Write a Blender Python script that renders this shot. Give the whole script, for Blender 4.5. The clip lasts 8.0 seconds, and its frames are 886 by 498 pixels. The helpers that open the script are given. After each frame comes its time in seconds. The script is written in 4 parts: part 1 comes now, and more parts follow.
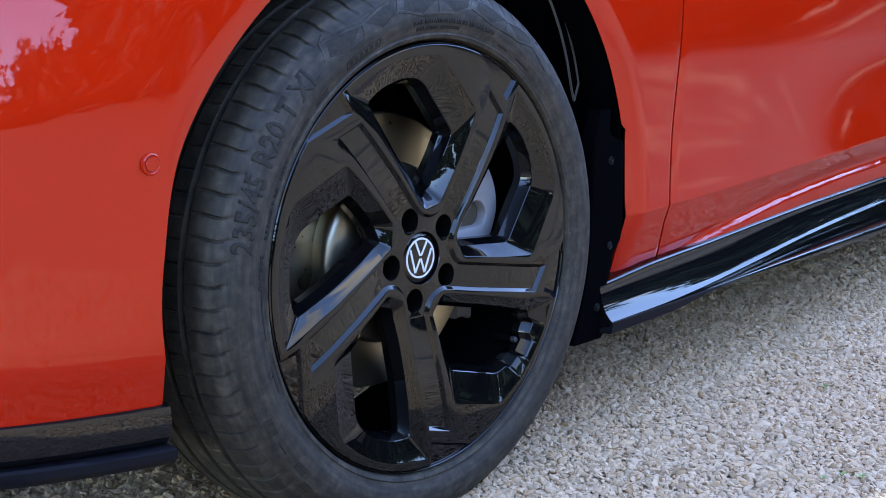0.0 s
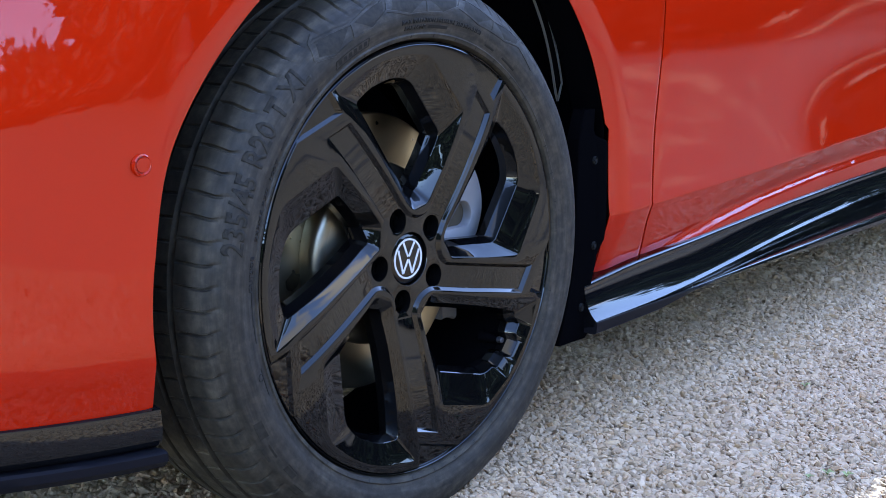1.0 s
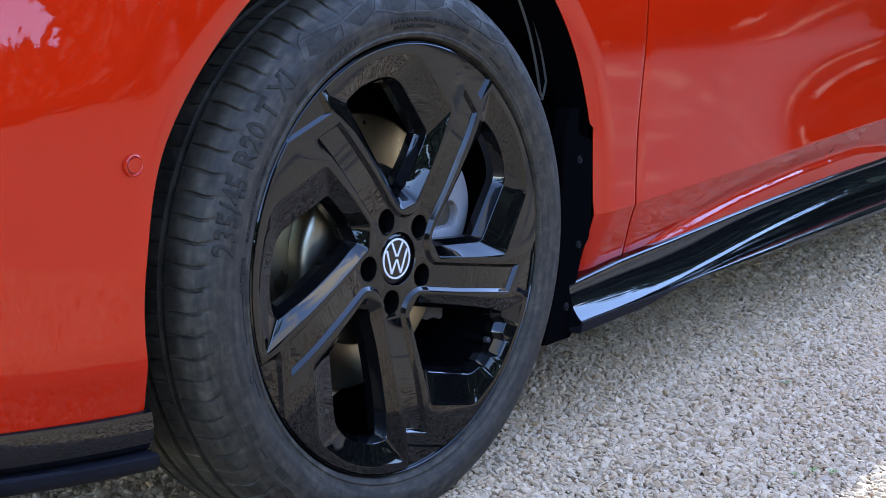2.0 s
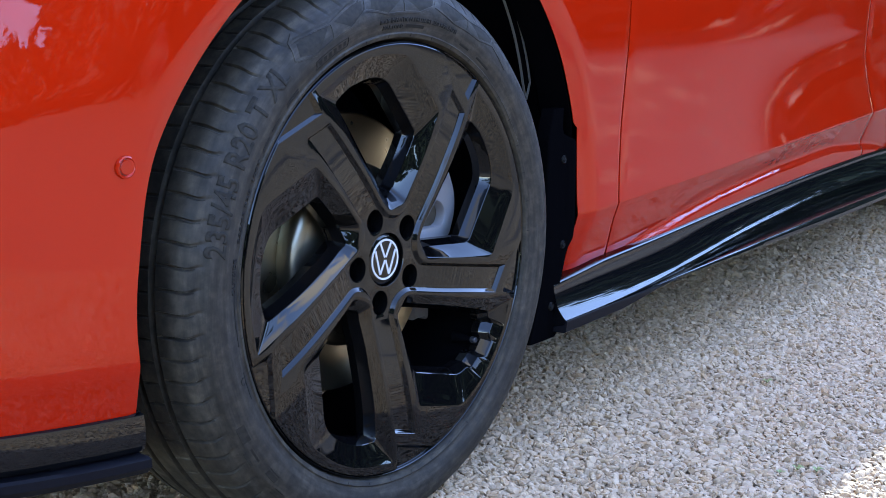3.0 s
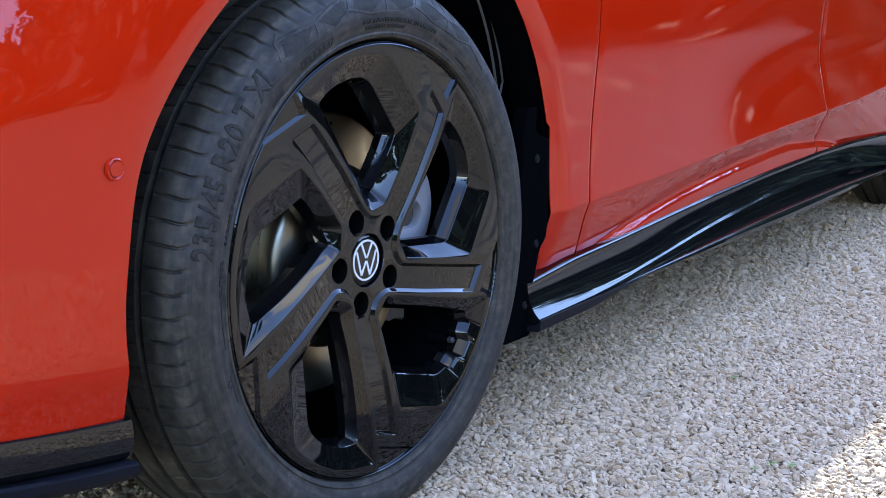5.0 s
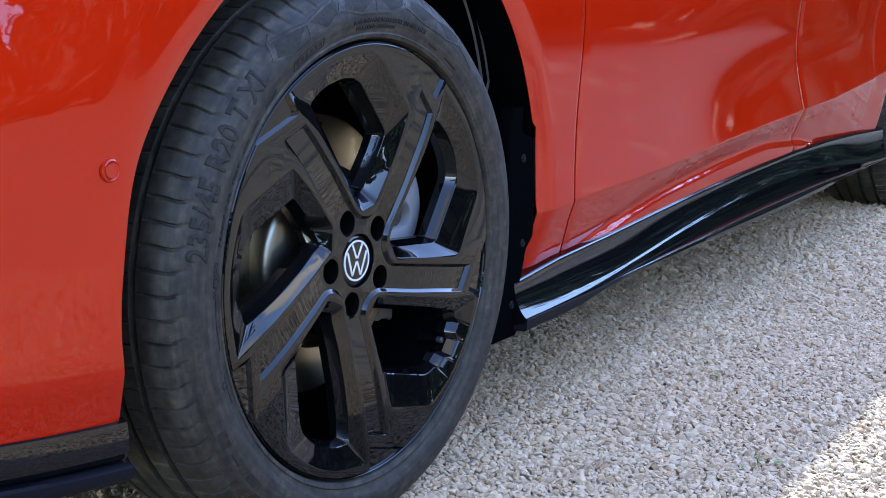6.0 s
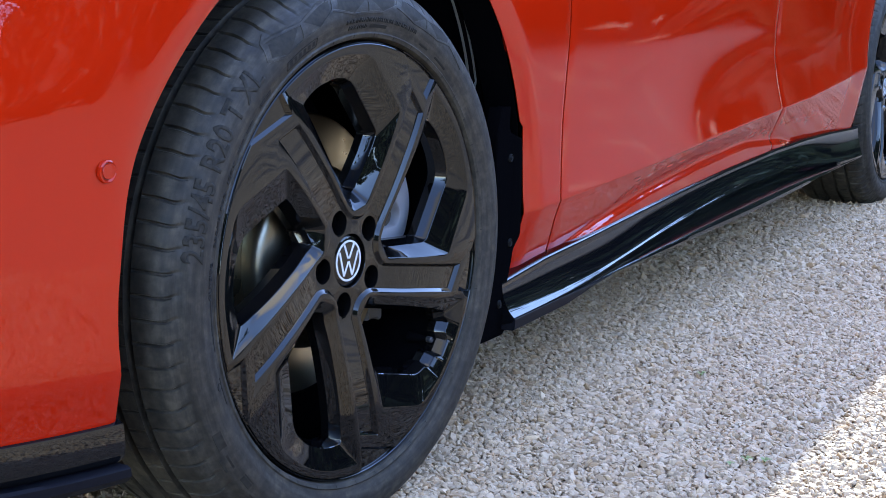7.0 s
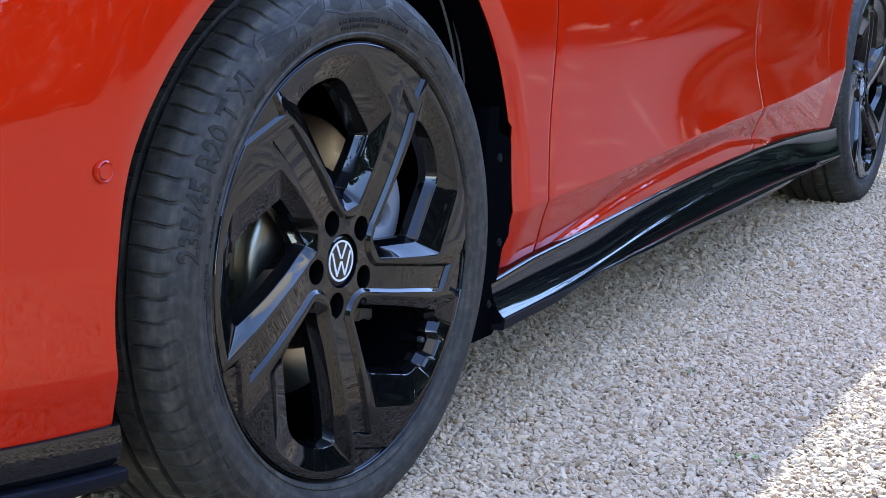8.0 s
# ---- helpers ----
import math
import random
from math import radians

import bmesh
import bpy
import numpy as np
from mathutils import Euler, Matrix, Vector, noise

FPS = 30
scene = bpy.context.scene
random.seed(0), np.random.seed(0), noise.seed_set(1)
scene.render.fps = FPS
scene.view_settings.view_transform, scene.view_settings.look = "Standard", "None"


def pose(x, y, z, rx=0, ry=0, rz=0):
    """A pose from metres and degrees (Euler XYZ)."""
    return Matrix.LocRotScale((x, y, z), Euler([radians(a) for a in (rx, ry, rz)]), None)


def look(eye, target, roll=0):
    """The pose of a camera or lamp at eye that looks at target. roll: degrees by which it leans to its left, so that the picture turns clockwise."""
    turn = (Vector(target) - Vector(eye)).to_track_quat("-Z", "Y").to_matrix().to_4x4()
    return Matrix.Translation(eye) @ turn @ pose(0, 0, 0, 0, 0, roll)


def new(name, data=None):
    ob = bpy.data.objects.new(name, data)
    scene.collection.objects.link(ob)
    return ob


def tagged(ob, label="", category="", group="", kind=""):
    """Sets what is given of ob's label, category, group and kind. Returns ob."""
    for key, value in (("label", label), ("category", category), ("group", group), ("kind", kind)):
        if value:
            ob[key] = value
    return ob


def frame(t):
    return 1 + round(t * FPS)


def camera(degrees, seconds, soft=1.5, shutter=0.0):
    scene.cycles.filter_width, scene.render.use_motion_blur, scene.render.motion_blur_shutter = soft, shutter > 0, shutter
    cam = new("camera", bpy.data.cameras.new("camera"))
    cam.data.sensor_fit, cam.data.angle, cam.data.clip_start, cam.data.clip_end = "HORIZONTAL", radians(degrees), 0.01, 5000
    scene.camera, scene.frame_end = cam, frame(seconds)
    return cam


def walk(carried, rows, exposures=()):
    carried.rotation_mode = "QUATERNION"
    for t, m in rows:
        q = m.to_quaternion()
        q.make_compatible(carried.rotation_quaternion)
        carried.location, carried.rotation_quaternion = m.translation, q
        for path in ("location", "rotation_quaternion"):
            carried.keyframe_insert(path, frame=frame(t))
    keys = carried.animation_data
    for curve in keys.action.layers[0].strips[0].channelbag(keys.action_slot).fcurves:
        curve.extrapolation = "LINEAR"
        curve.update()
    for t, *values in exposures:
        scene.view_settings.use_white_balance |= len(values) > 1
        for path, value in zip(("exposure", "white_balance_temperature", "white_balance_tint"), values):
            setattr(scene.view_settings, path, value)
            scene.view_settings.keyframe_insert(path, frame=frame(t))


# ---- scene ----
import functools

from mathutils.geometry import delaunay_2d_cdt

# ---------------------------------------------------------------- camera
cam = camera(33.21, 8.0, soft=0.95)
PATH = [
    (0.0, -1.3560, -1.2382, 0.7039, -48.033, -10.937, -0.047),
    (0.5, -1.3646, -1.2255, 0.7038, -48.735, -10.935, -0.011),
    (1.0, -1.3723, -1.2080, 0.7017, -49.547, -10.895, -0.022),
    (1.5, -1.3793, -1.1923, 0.7017, -50.279, -10.920, 0.029),
    (3.0, -1.4057, -1.1527, 0.7047, -52.443, -11.021, 0.134),
    (3.5, -1.4124, -1.1382, 0.7058, -53.118, -11.067, 0.213),
    (4.0, -1.4212, -1.1253, 0.7067, -53.799, -11.087, 0.232),
    (4.5, -1.4291, -1.1118, 0.7075, -54.462, -11.116, 0.289),
    (6.0, -1.4564, -1.0745, 0.7095, -56.465, -11.169, 0.345),
    (6.5, -1.4650, -1.0619, 0.7090, -57.106, -11.157, 0.338),
    (7.0, -1.4739, -1.0494, 0.7106, -57.752, -11.203, 0.400),
    (7.5, -1.4811, -1.0384, 0.7090, -58.315, -11.159, 0.358),
    (8.0, -1.4886, -1.0278, 0.7076, -58.861, -11.115, 0.332),
]


def aim(x, y, z, yaw, pitch, roll):
    """Camera pose from a heading: yaw to the left, pitch up, roll to its left, in degrees."""
    return pose(x, y, z, 0, 0, yaw) @ pose(0, 0, 0, 90 + pitch) @ pose(0, 0, 0, 0, 0, roll)


walk(cam, [(t, aim(*row)) for t, *row in PATH], exposures=[(0.0, 3.84, 8800, 15), (8.0, 3.84, 8800, 15)])

# ---------------------------------------------------------------- light
SUN_HEIGHT, SUN_SIDE = 38.0, 65.0   # degrees: elevation; turned from straight across the car towards its tail
sd = Vector((math.sin(radians(SUN_SIDE)) * math.cos(radians(SUN_HEIGHT)),
             math.cos(radians(SUN_SIDE)) * math.cos(radians(SUN_HEIGHT)), math.sin(radians(SUN_HEIGHT))))
world = bpy.data.worlds.new("sky")
scene.world = world
world.use_nodes = True
wn = world.node_tree
sky = wn.nodes.new("ShaderNodeTexSky")
sky.sky_type, sky.sun_disc = "NISHITA", False
sky.sun_elevation, sky.sun_rotation = radians(SUN_HEIGHT), radians(SUN_SIDE)
sky.air_density, sky.dust_density, sky.ozone_density = 1.0, 0.15, 4.5
# loose white clouds over the blue
wco = wn.nodes.new("ShaderNodeTexCoord")
puff = wn.nodes.new("ShaderNodeTexNoise")
puff.inputs["Scale"].default_value, puff.inputs["Detail"].default_value, puff.inputs["Roughness"].default_value = 3.2, 6.0, 0.55
wn.links.new(wco.outputs["Generated"], puff.inputs["Vector"])
cover = wn.nodes.new("ShaderNodeValToRGB")
cover.color_ramp.elements[0].position, cover.color_ramp.elements[1].position = 0.555, 0.645
wn.links.new(puff.outputs["Fac"], cover.inputs["Fac"])
cloud = wn.nodes.new("ShaderNodeMix")
cloud.data_type = "RGBA"
wn.links.new(cover.outputs["Color"], cloud.inputs[0])
deep = wn.nodes.new("ShaderNodeMix")            # a clear, deep blue between the clouds
deep.data_type, deep.blend_type = "RGBA", "MULTIPLY"
deep.inputs[0].default_value = 1.0
deep.inputs[7].default_value = (0.765, 0.945, 1.25, 1)
wn.links.new(sky.outputs["Color"], deep.inputs[6])
wn.links.new(deep.outputs[2], cloud.inputs[6])
toward = wn.nodes.new("ShaderNodeVectorMath")       # the clouds are brighter towards the sun
toward.operation = "DOT_PRODUCT"
toward.inputs[1].default_value = sd
wn.links.new(wco.outputs["Generated"], toward.inputs[0])
glare = wn.nodes.new("ShaderNodeValToRGB")
glare.color_ramp.elements[0].position, glare.color_ramp.elements[0].color = 0.0, (1.00, 1.25, 1.62, 1)
glare.color_ramp.elements[1].position, glare.color_ramp.elements[1].color = 1.0, (3.80, 4.40, 5.20, 1)
wn.links.new(toward.outputs["Value"], glare.inputs["Fac"])
wn.links.new(glare.outputs["Color"], cloud.inputs[7])
wn.links.new(cloud.outputs[2], wn.nodes["Background"].inputs["Color"])
wn.nodes["Background"].inputs["Strength"].default_value = 0.15
sun_data = bpy.data.lights.new("sun", "SUN")
sun_data.energy, sun_data.angle, sun_data.color = 1.30, radians(0.6), (0.51, 0.77, 1.0)
sun = new("sun", sun_data)
sun.matrix_world = look(sd * 40, (0, 0, 0))

# ---------------------------------------------------------------- materials
def mat(name, colour=(0.5, 0.5, 0.5), rough=0.5, metal=0.0, coat=0.0, coat_rough=0.03, spec=0.5):
    m = bpy.data.materials.new(name)
    m.use_nodes = True
    b = m.node_tree.nodes["Principled BSDF"]
    b.inputs["Base Color"].default_value = (*colour, 1)
    b.inputs["Roughness"].default_value = rough
    b.inputs["Metallic"].default_value = metal
    b.inputs["Coat Weight"].default_value = coat
    b.inputs["Coat Roughness"].default_value = coat_rough
    b.inputs["Specular IOR Level"].default_value = spec
    return m


def node(m, kind, **values):
    n = m.node_tree.nodes.new(kind)
    for key, value in values.items():
        if key in n.inputs:
            n.inputs[key].default_value = value
    return n


def link(m, a, b):
    m.node_tree.links.new(a, b)


def coords(m):
    return m.node_tree.nodes.new("ShaderNodeTexCoord").outputs["Object"]


def noise_of(m, scale, detail=4.0, rough=0.55, at=None):
    n = node(m, "ShaderNodeTexNoise", Scale=scale, Detail=detail, Roughness=rough)
    link(m, at or coords(m), n.inputs["Vector"])
    return n.outputs["Fac"]


def ramp(m, fac, stops):
    r = m.node_tree.nodes.new("ShaderNodeValToRGB")
    e = r.color_ramp.elements
    while len(e) < len(stops):
        e.new(0.5)
    for k, (pos, col) in enumerate(stops):
        e[k].position, e[k].color = pos, (*col, 1)
    link(m, fac, r.inputs["Fac"])
    return r.outputs["Color"]


def bump(m, height, strength, distance):
    b = node(m, "ShaderNodeBump", Strength=strength, Distance=distance)
    link(m, height, b.inputs["Height"])
    return b.outputs["Normal"]


def bsdf(m):
    return m.node_tree.nodes["Principled BSDF"]


def grey(a):
    return (a, a, a)


RED = mat("red_paint", (0.60, 0.022, 0.008), 0.45, 0.0, 1.0, 0.015, 0.0)
link(RED, ramp(RED, noise_of(RED, 3.0, 3), [(0.3, (0.350, 0.0098, 0.0018)), (0.7, (0.385, 0.0116, 0.0024))]), bsdf(RED).inputs["Base Color"])
peel = node(RED, "ShaderNodeMath")          # orange peel at two sizes
peel.operation = "MULTIPLY_ADD"
peel.inputs[1].default_value = 0.25
link(RED, noise_of(RED, 240.0, 2), peel.inputs[0])
link(RED, noise_of(RED, 55.0, 3), peel.inputs[2])
link(RED, bump(RED, peel.outputs[0], 0.080, 0.0006), bsdf(RED).inputs["Coat Normal"])
bsdf(RED).inputs["Coat IOR"].default_value = 1.375

GLOSS = mat("gloss_black", (0.0028, 0.0028, 0.0034), 0.05, spec=0.42)
link(GLOSS, ramp(GLOSS, noise_of(GLOSS, 60.0, 5), [(0.3, grey(0.02)), (0.75, grey(0.06))]), bsdf(GLOSS).inputs["Roughness"])
WHEEL = mat("wheel_black", (0.0020, 0.0019, 0.0020), 0.06, spec=0.34)
link(WHEEL, ramp(WHEEL, noise_of(WHEEL, 45.0, 6), [(0.35, grey(0.015)), (0.75, grey(0.05))]), bsdf(WHEEL).inputs["Roughness"])
WELL = mat("dark_plastic", (0.0016, 0.0016, 0.0020), 0.6, spec=0.0)
link(WELL, bump(WELL, noise_of(WELL, 900.0, 2), 0.15, 0.0004), bsdf(WELL).inputs["Normal"])
BLACKOUT = mat("underside_black", (0.010, 0.010, 0.011), 0.8, spec=0.1)
link(BLACKOUT, ramp(BLACKOUT, noise_of(BLACKOUT, 12.0, 4), [(0.3, grey(0.003)), (0.8, grey(0.009))]), bsdf(BLACKOUT).inputs["Base Color"])

RUBBER = mat("rubber", (0.022, 0.022, 0.023), 0.55, spec=0.21)
rub = noise_of(RUBBER, 75.0, 8, 0.62)
# clean sidewall, with grey-brown dust worn into the tread; blotches of dirt at two sizes
flat = node(RUBBER, "ShaderNodeVectorMath")
flat.operation = "MULTIPLY"
flat.inputs[1].default_value = (1, 0, 1)
link(RUBBER, coords(RUBBER), flat.inputs[0])
away = node(RUBBER, "ShaderNodeVectorMath")
away.operation = "LENGTH"
link(RUBBER, flat.outputs[0], away.inputs[0])
blot = node(RUBBER, "ShaderNodeMath")
blot.operation = "MULTIPLY_ADD"
blot.inputs[1].default_value = 0.035
link(RUBBER, noise_of(RUBBER, 11.0, 6, 0.62), blot.inputs[0])
link(RUBBER, away.outputs["Value"], blot.inputs[2])
dust = node(RUBBER, "ShaderNodeMix")
dust.data_type = "RGBA"
link(RUBBER, ramp(RUBBER, blot.outputs[0], [(0.294, grey(0.65)), (0.303, grey(0.0)), (0.338, grey(0.0)), (0.372, grey(0.75))]), dust.inputs[0])
link(RUBBER, ramp(RUBBER, rub, [(0.34, (0.0165, 0.0138, 0.0112)), (0.52, (0.0255, 0.0210, 0.0165)), (0.68, (0.0430, 0.0340, 0.0245))]), dust.inputs[6])
link(RUBBER, ramp(RUBBER, rub, [(0.35, (0.0160, 0.0132, 0.0096)), (0.65, (0.0420, 0.0335, 0.0225))]), dust.inputs[7])
# smears running round the wheel
axes = node(RUBBER, "ShaderNodeSeparateXYZ")
link(RUBBER, coords(RUBBER), axes.inputs[0])
round_it = node(RUBBER, "ShaderNodeMath")
round_it.operation = "ARCTAN2"
link(RUBBER, axes.outputs["X"], round_it.inputs[0])
link(RUBBER, axes.outputs["Z"], round_it.inputs[1])
polar = node(RUBBER, "ShaderNodeCombineXYZ")
link(RUBBER, round_it.outputs[0], polar.inputs["X"])
link(RUBBER, away.outputs["Value"], polar.inputs["Y"])
stretch = node(RUBBER, "ShaderNodeMapping", Scale=(5.0, 150.0, 1.0))
link(RUBBER, polar.outputs[0], stretch.inputs["Vector"])
smear = node(RUBBER, "ShaderNodeMix")
smear.data_type, smear.blend_type = "RGBA", "MULTIPLY"
smear.inputs[0].default_value = 1.0
link(RUBBER, dust.outputs[2], smear.inputs[6])
link(RUBBER, ramp(RUBBER, noise_of(RUBBER, 1.0, 6, 0.6, stretch.outputs["Vector"]), [(0.34, grey(0.55)), (0.50, grey(0.90)), (0.68, grey(1.45))]), smear.inputs[7])
link(RUBBER, smear.outputs[2], bsdf(RUBBER).inputs["Base Color"])
link(RUBBER, ramp(RUBBER, noise_of(RUBBER, 70.0, 4), [(0.3, grey(0.48)), (0.7, grey(0.70))]), bsdf(RUBBER).inputs["Roughness"])
scuff = node(RUBBER, "ShaderNodeMath")
scuff.operation = "MULTIPLY_ADD"
scuff.inputs[1].default_value = 0.35
link(RUBBER, noise_of(RUBBER, 1400.0, 3), scuff.inputs[0])
link(RUBBER, noise_of(RUBBER, 130.0, 5, 0.6), scuff.inputs[2])
link(RUBBER, bump(RUBBER, scuff.outputs[0], 0.32, 0.0010), bsdf(RUBBER).inputs["Normal"])
RUBBER_MARK = mat("rubber_mark", (0.060, 0.050, 0.040), 0.75, spec=0.20)
link(RUBBER_MARK, ramp(RUBBER_MARK, noise_of(RUBBER_MARK, 160.0, 4), [(0.32, (0.0092, 0.0078, 0.0064)), (0.68, (0.0220, 0.0178, 0.0130))]), bsdf(RUBBER_MARK).inputs["Base Color"])
RUBBER_INK = mat("rubber_moulded", (0.0090, 0.0080, 0.0068), 0.75, spec=0.22)

STEEL = mat("brake_steel", (0.46, 0.38, 0.26), 0.34, 1.0)
HATSTEEL = mat("hat_steel", (0.30, 0.27, 0.21), 0.36, 1.0)
sw = node(STEEL, "ShaderNodeTexNoise", Scale=1.0, Detail=3.0)
sm = node(STEEL, "ShaderNodeMapping", Scale=(30.0, 30.0, 30.0))
link(STEEL, coords(STEEL), sm.inputs["Vector"])
link(STEEL, sm.outputs["Vector"], sw.inputs["Vector"])
link(STEEL, ramp(STEEL, sw.outputs["Fac"], [(0.3, grey(0.25)), (0.7, grey(0.42))]), bsdf(STEEL).inputs["Roughness"])
CAST = mat("cast_alloy", (0.24, 0.24, 0.25), 0.5, 0.15)
link(CAST, bump(CAST, noise_of(CAST, 500.0, 3), 0.3, 0.0006), bsdf(CAST).inputs["Normal"])
DARKSTEEL = mat("dark_steel", (0.03, 0.03, 0.034), 0.5, 0.4)
WHITE = mat("emblem_white", (0.42, 0.43, 0.45), 0.25, 0.0, 0.5)
GLASS = mat("tinted_glass", (0.01, 0.012, 0.013), 0.03, 0.0, 0.6, 0.01)
RUBSEAL = mat("seal_rubber", (0.010, 0.010, 0.011), 0.5)
WINE = mat("dark_red_reflection", (0.045, 0.0022, 0.0040), 0.22, spec=0.25)
SATIN = mat("satin_black", (0.0050, 0.0050, 0.0070), 0.42, spec=0.07)
# lighter than the liner: the highlight on the ribs' edges is in the colour
RIBMAT = mat("highlight_plastic", (0.075, 0.070, 0.060), 0.5)

STONE = mat("gravel_stone", (0.5, 0.48, 0.45), 0.75)
sg = STONE.node_tree.nodes.new("ShaderNodeNewGeometry")
scol = ramp(STONE, sg.outputs["Random Per Island"], [
    (0.000, (0.3901, 0.2545, 0.1541)), (0.160, (0.4561, 0.3050, 0.1874)), (0.320, (0.3284, 0.2147, 0.1298)), (0.480, (0.4284, 0.2669, 0.1467)),
    (0.620, (0.4830, 0.3233, 0.2023)), (0.740, (0.3065, 0.1737, 0.0859)), (0.840, (0.4096, 0.2732, 0.1698)), (0.930, (0.3600, 0.1967, 0.0924)), (1.000, (0.4468, 0.2986, 0.1835))])
smix = node(STONE, "ShaderNodeMix")
smix.data_type, smix.blend_type = "RGBA", "MULTIPLY"
smix.inputs[0].default_value = 1.0
link(STONE, scol, smix.inputs[6])
link(STONE, ramp(STONE, noise_of(STONE, 260.0, 4), [(0.3, grey(0.85)), (0.7, grey(1.05))]), smix.inputs[7])
link(STONE, smix.outputs[2], bsdf(STONE).inputs["Base Color"])
link(STONE, bump(STONE, noise_of(STONE, 700.0, 3), 0.28, 0.0008), bsdf(STONE).inputs["Normal"])

GROUND = mat("gravel_bed", (0.4, 0.38, 0.35), 0.85)
gv = node(GROUND, "ShaderNodeTexVoronoi", Scale=95.0)
link(GROUND, coords(GROUND), gv.inputs["Vector"])
gcol = node(GROUND, "ShaderNodeSeparateColor")
link(GROUND, gv.outputs["Color"], gcol.inputs["Color"])
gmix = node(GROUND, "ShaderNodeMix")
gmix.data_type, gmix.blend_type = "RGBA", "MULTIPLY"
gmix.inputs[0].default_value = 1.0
link(GROUND, ramp(GROUND, gcol.outputs["Red"], [(0.000, (0.3591, 0.2330, 0.1403)), (0.250, (0.4452, 0.2922, 0.1789)), (0.500, (0.3009, 0.1875, 0.1058)), (0.700, (0.4753, 0.3179, 0.1958)), (0.850, (0.3364, 0.1959, 0.0981)), (1.000, (0.4238, 0.2782, 0.1699))]), gmix.inputs[6])
# shade in the gaps between stones is painted in, darkest at cell edges
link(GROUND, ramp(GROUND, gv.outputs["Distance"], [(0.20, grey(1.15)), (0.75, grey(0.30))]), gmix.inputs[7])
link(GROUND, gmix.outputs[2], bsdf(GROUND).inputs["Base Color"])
inv = node(GROUND, "ShaderNodeMath")
inv.operation = "SUBTRACT"
inv.inputs[0].default_value = 1.0
link(GROUND, gv.outputs["Distance"], inv.inputs[1])
link(GROUND, bump(GROUND, inv.outputs[0], 0.9, 0.006), bsdf(GROUND).inputs["Normal"])

LEAF = mat("leaf", (0.06, 0.10, 0.03), 0.6)
lg = LEAF.node_tree.nodes.new("ShaderNodeNewGeometry")
link(LEAF, ramp(LEAF, lg.outputs["Random Per Island"], [(0.000, (0.0180, 0.0324, 0.0101)), (0.500, (0.0324, 0.0540, 0.0158)), (1.000, (0.0612, 0.0720, 0.0216))]), bsdf(LEAF).inputs["Base Color"])
BARK = mat("bark", (0.09, 0.07, 0.05), 0.9)
link(BARK, bump(BARK, noise_of(BARK, 14.0, 6), 0.8, 0.03), bsdf(BARK).inputs["Normal"])
GREEN = mat("weed", (0.17, 0.19, 0.06), 0.7)
RECESS = mat("brown_steel", (0.085, 0.066, 0.045), 0.6, 0.4)

# ---------------------------------------------------------------- mesh helpers
def mesh_of(name, verts, faces, material, smooth=30.0):
    me = bpy.data.meshes.new(name)
    me.from_pydata([tuple(v) for v in verts], [], [tuple(f) for f in faces])
    bm = bmesh.new()
    bm.from_mesh(me)
    bmesh.ops.remove_doubles(bm, verts=bm.verts, dist=1e-5)
    bmesh.ops.recalc_face_normals(bm, faces=bm.faces)
    bm.to_mesh(me)
    bm.free()
    me.materials.append(material)
    if smooth:
        me.polygons.foreach_set("use_smooth", [True] * len(me.polygons))
        me.set_sharp_from_angle(angle=radians(smooth))
    me.update()
    return me


def part(name, me, parent, label="", m=None):
    """One mesh object under a thing or a part, at the local pose m."""
    ob = new(name, me)
    ob.parent = parent
    if m is not None:
        ob.matrix_basis = m
    return tagged(ob, label)


class Build:
    """Collects vertices and faces for one mesh."""

    def __init__(self):
        self.v, self.f = [], []

    def add(self, verts, faces):
        n = len(self.v)
        self.v += [tuple(p) for p in verts]
        self.f += [tuple(i + n for i in q) for q in faces]
        return self

    def grid(self, rows, closed=False):
        """rows of equally many points, joined by quads; closed joins each row's end to its start."""
        n, w = len(self.v), len(rows[0])
        for r in rows:
            self.v += [tuple(p) for p in r]
        for i in range(len(rows) - 1):
            for j in range(w if closed else w - 1):
                k = (j + 1) % w
                self.f.append((n + i * w + j, n + i * w + k, n + (i + 1) * w + k, n + (i + 1) * w + j))
        return self

    def poly(self, pts):
        n = len(self.v)
        self.v += [tuple(p) for p in pts]
        self.f.append(tuple(range(n, n + len(pts))))
        return self

    def box(self, c, s, turn=None):
        pts = []
        for dx in (-0.5, 0.5):
            for dy in (-0.5, 0.5):
                for dz in (-0.5, 0.5):
                    p = Vector((dx * s[0], dy * s[1], dz * s[2]))
                    if turn is not None:
                        p = turn @ p
                    pts.append(p + Vector(c))
        return self.add(pts, [(0, 1, 3, 2), (4, 6, 7, 5), (0, 4, 5, 1), (2, 3, 7, 6), (0, 2, 6, 4), (1, 5, 7, 3)])

    def lathe(self, profile, segs, about=(0, 0, 0), a0=0.0, a1=360.0):
        """profile of (radius, y), turned about the y axis through about."""
        full = abs(a1 - a0) >= 359.9
        rows = []
        for k in range(segs + (0 if full else 1)):
            a = radians(a0 + (a1 - a0) * k / segs)
            rows.append([(about[0] + r * math.cos(a), about[1] + y, about[2] + r * math.sin(a)) for r, y in profile])
        if full:
            rows.append(rows[0])
        return self.grid(rows)

    def mesh(self, name, material, smooth=30.0):
        return mesh_of(name, self.v, self.f, material, smooth)


def lerp(table, x):
    """Straight interpolation in a table of (x, value)."""
    return float(np.interp(x, [a for a, _ in table], [b for _, b in table]))


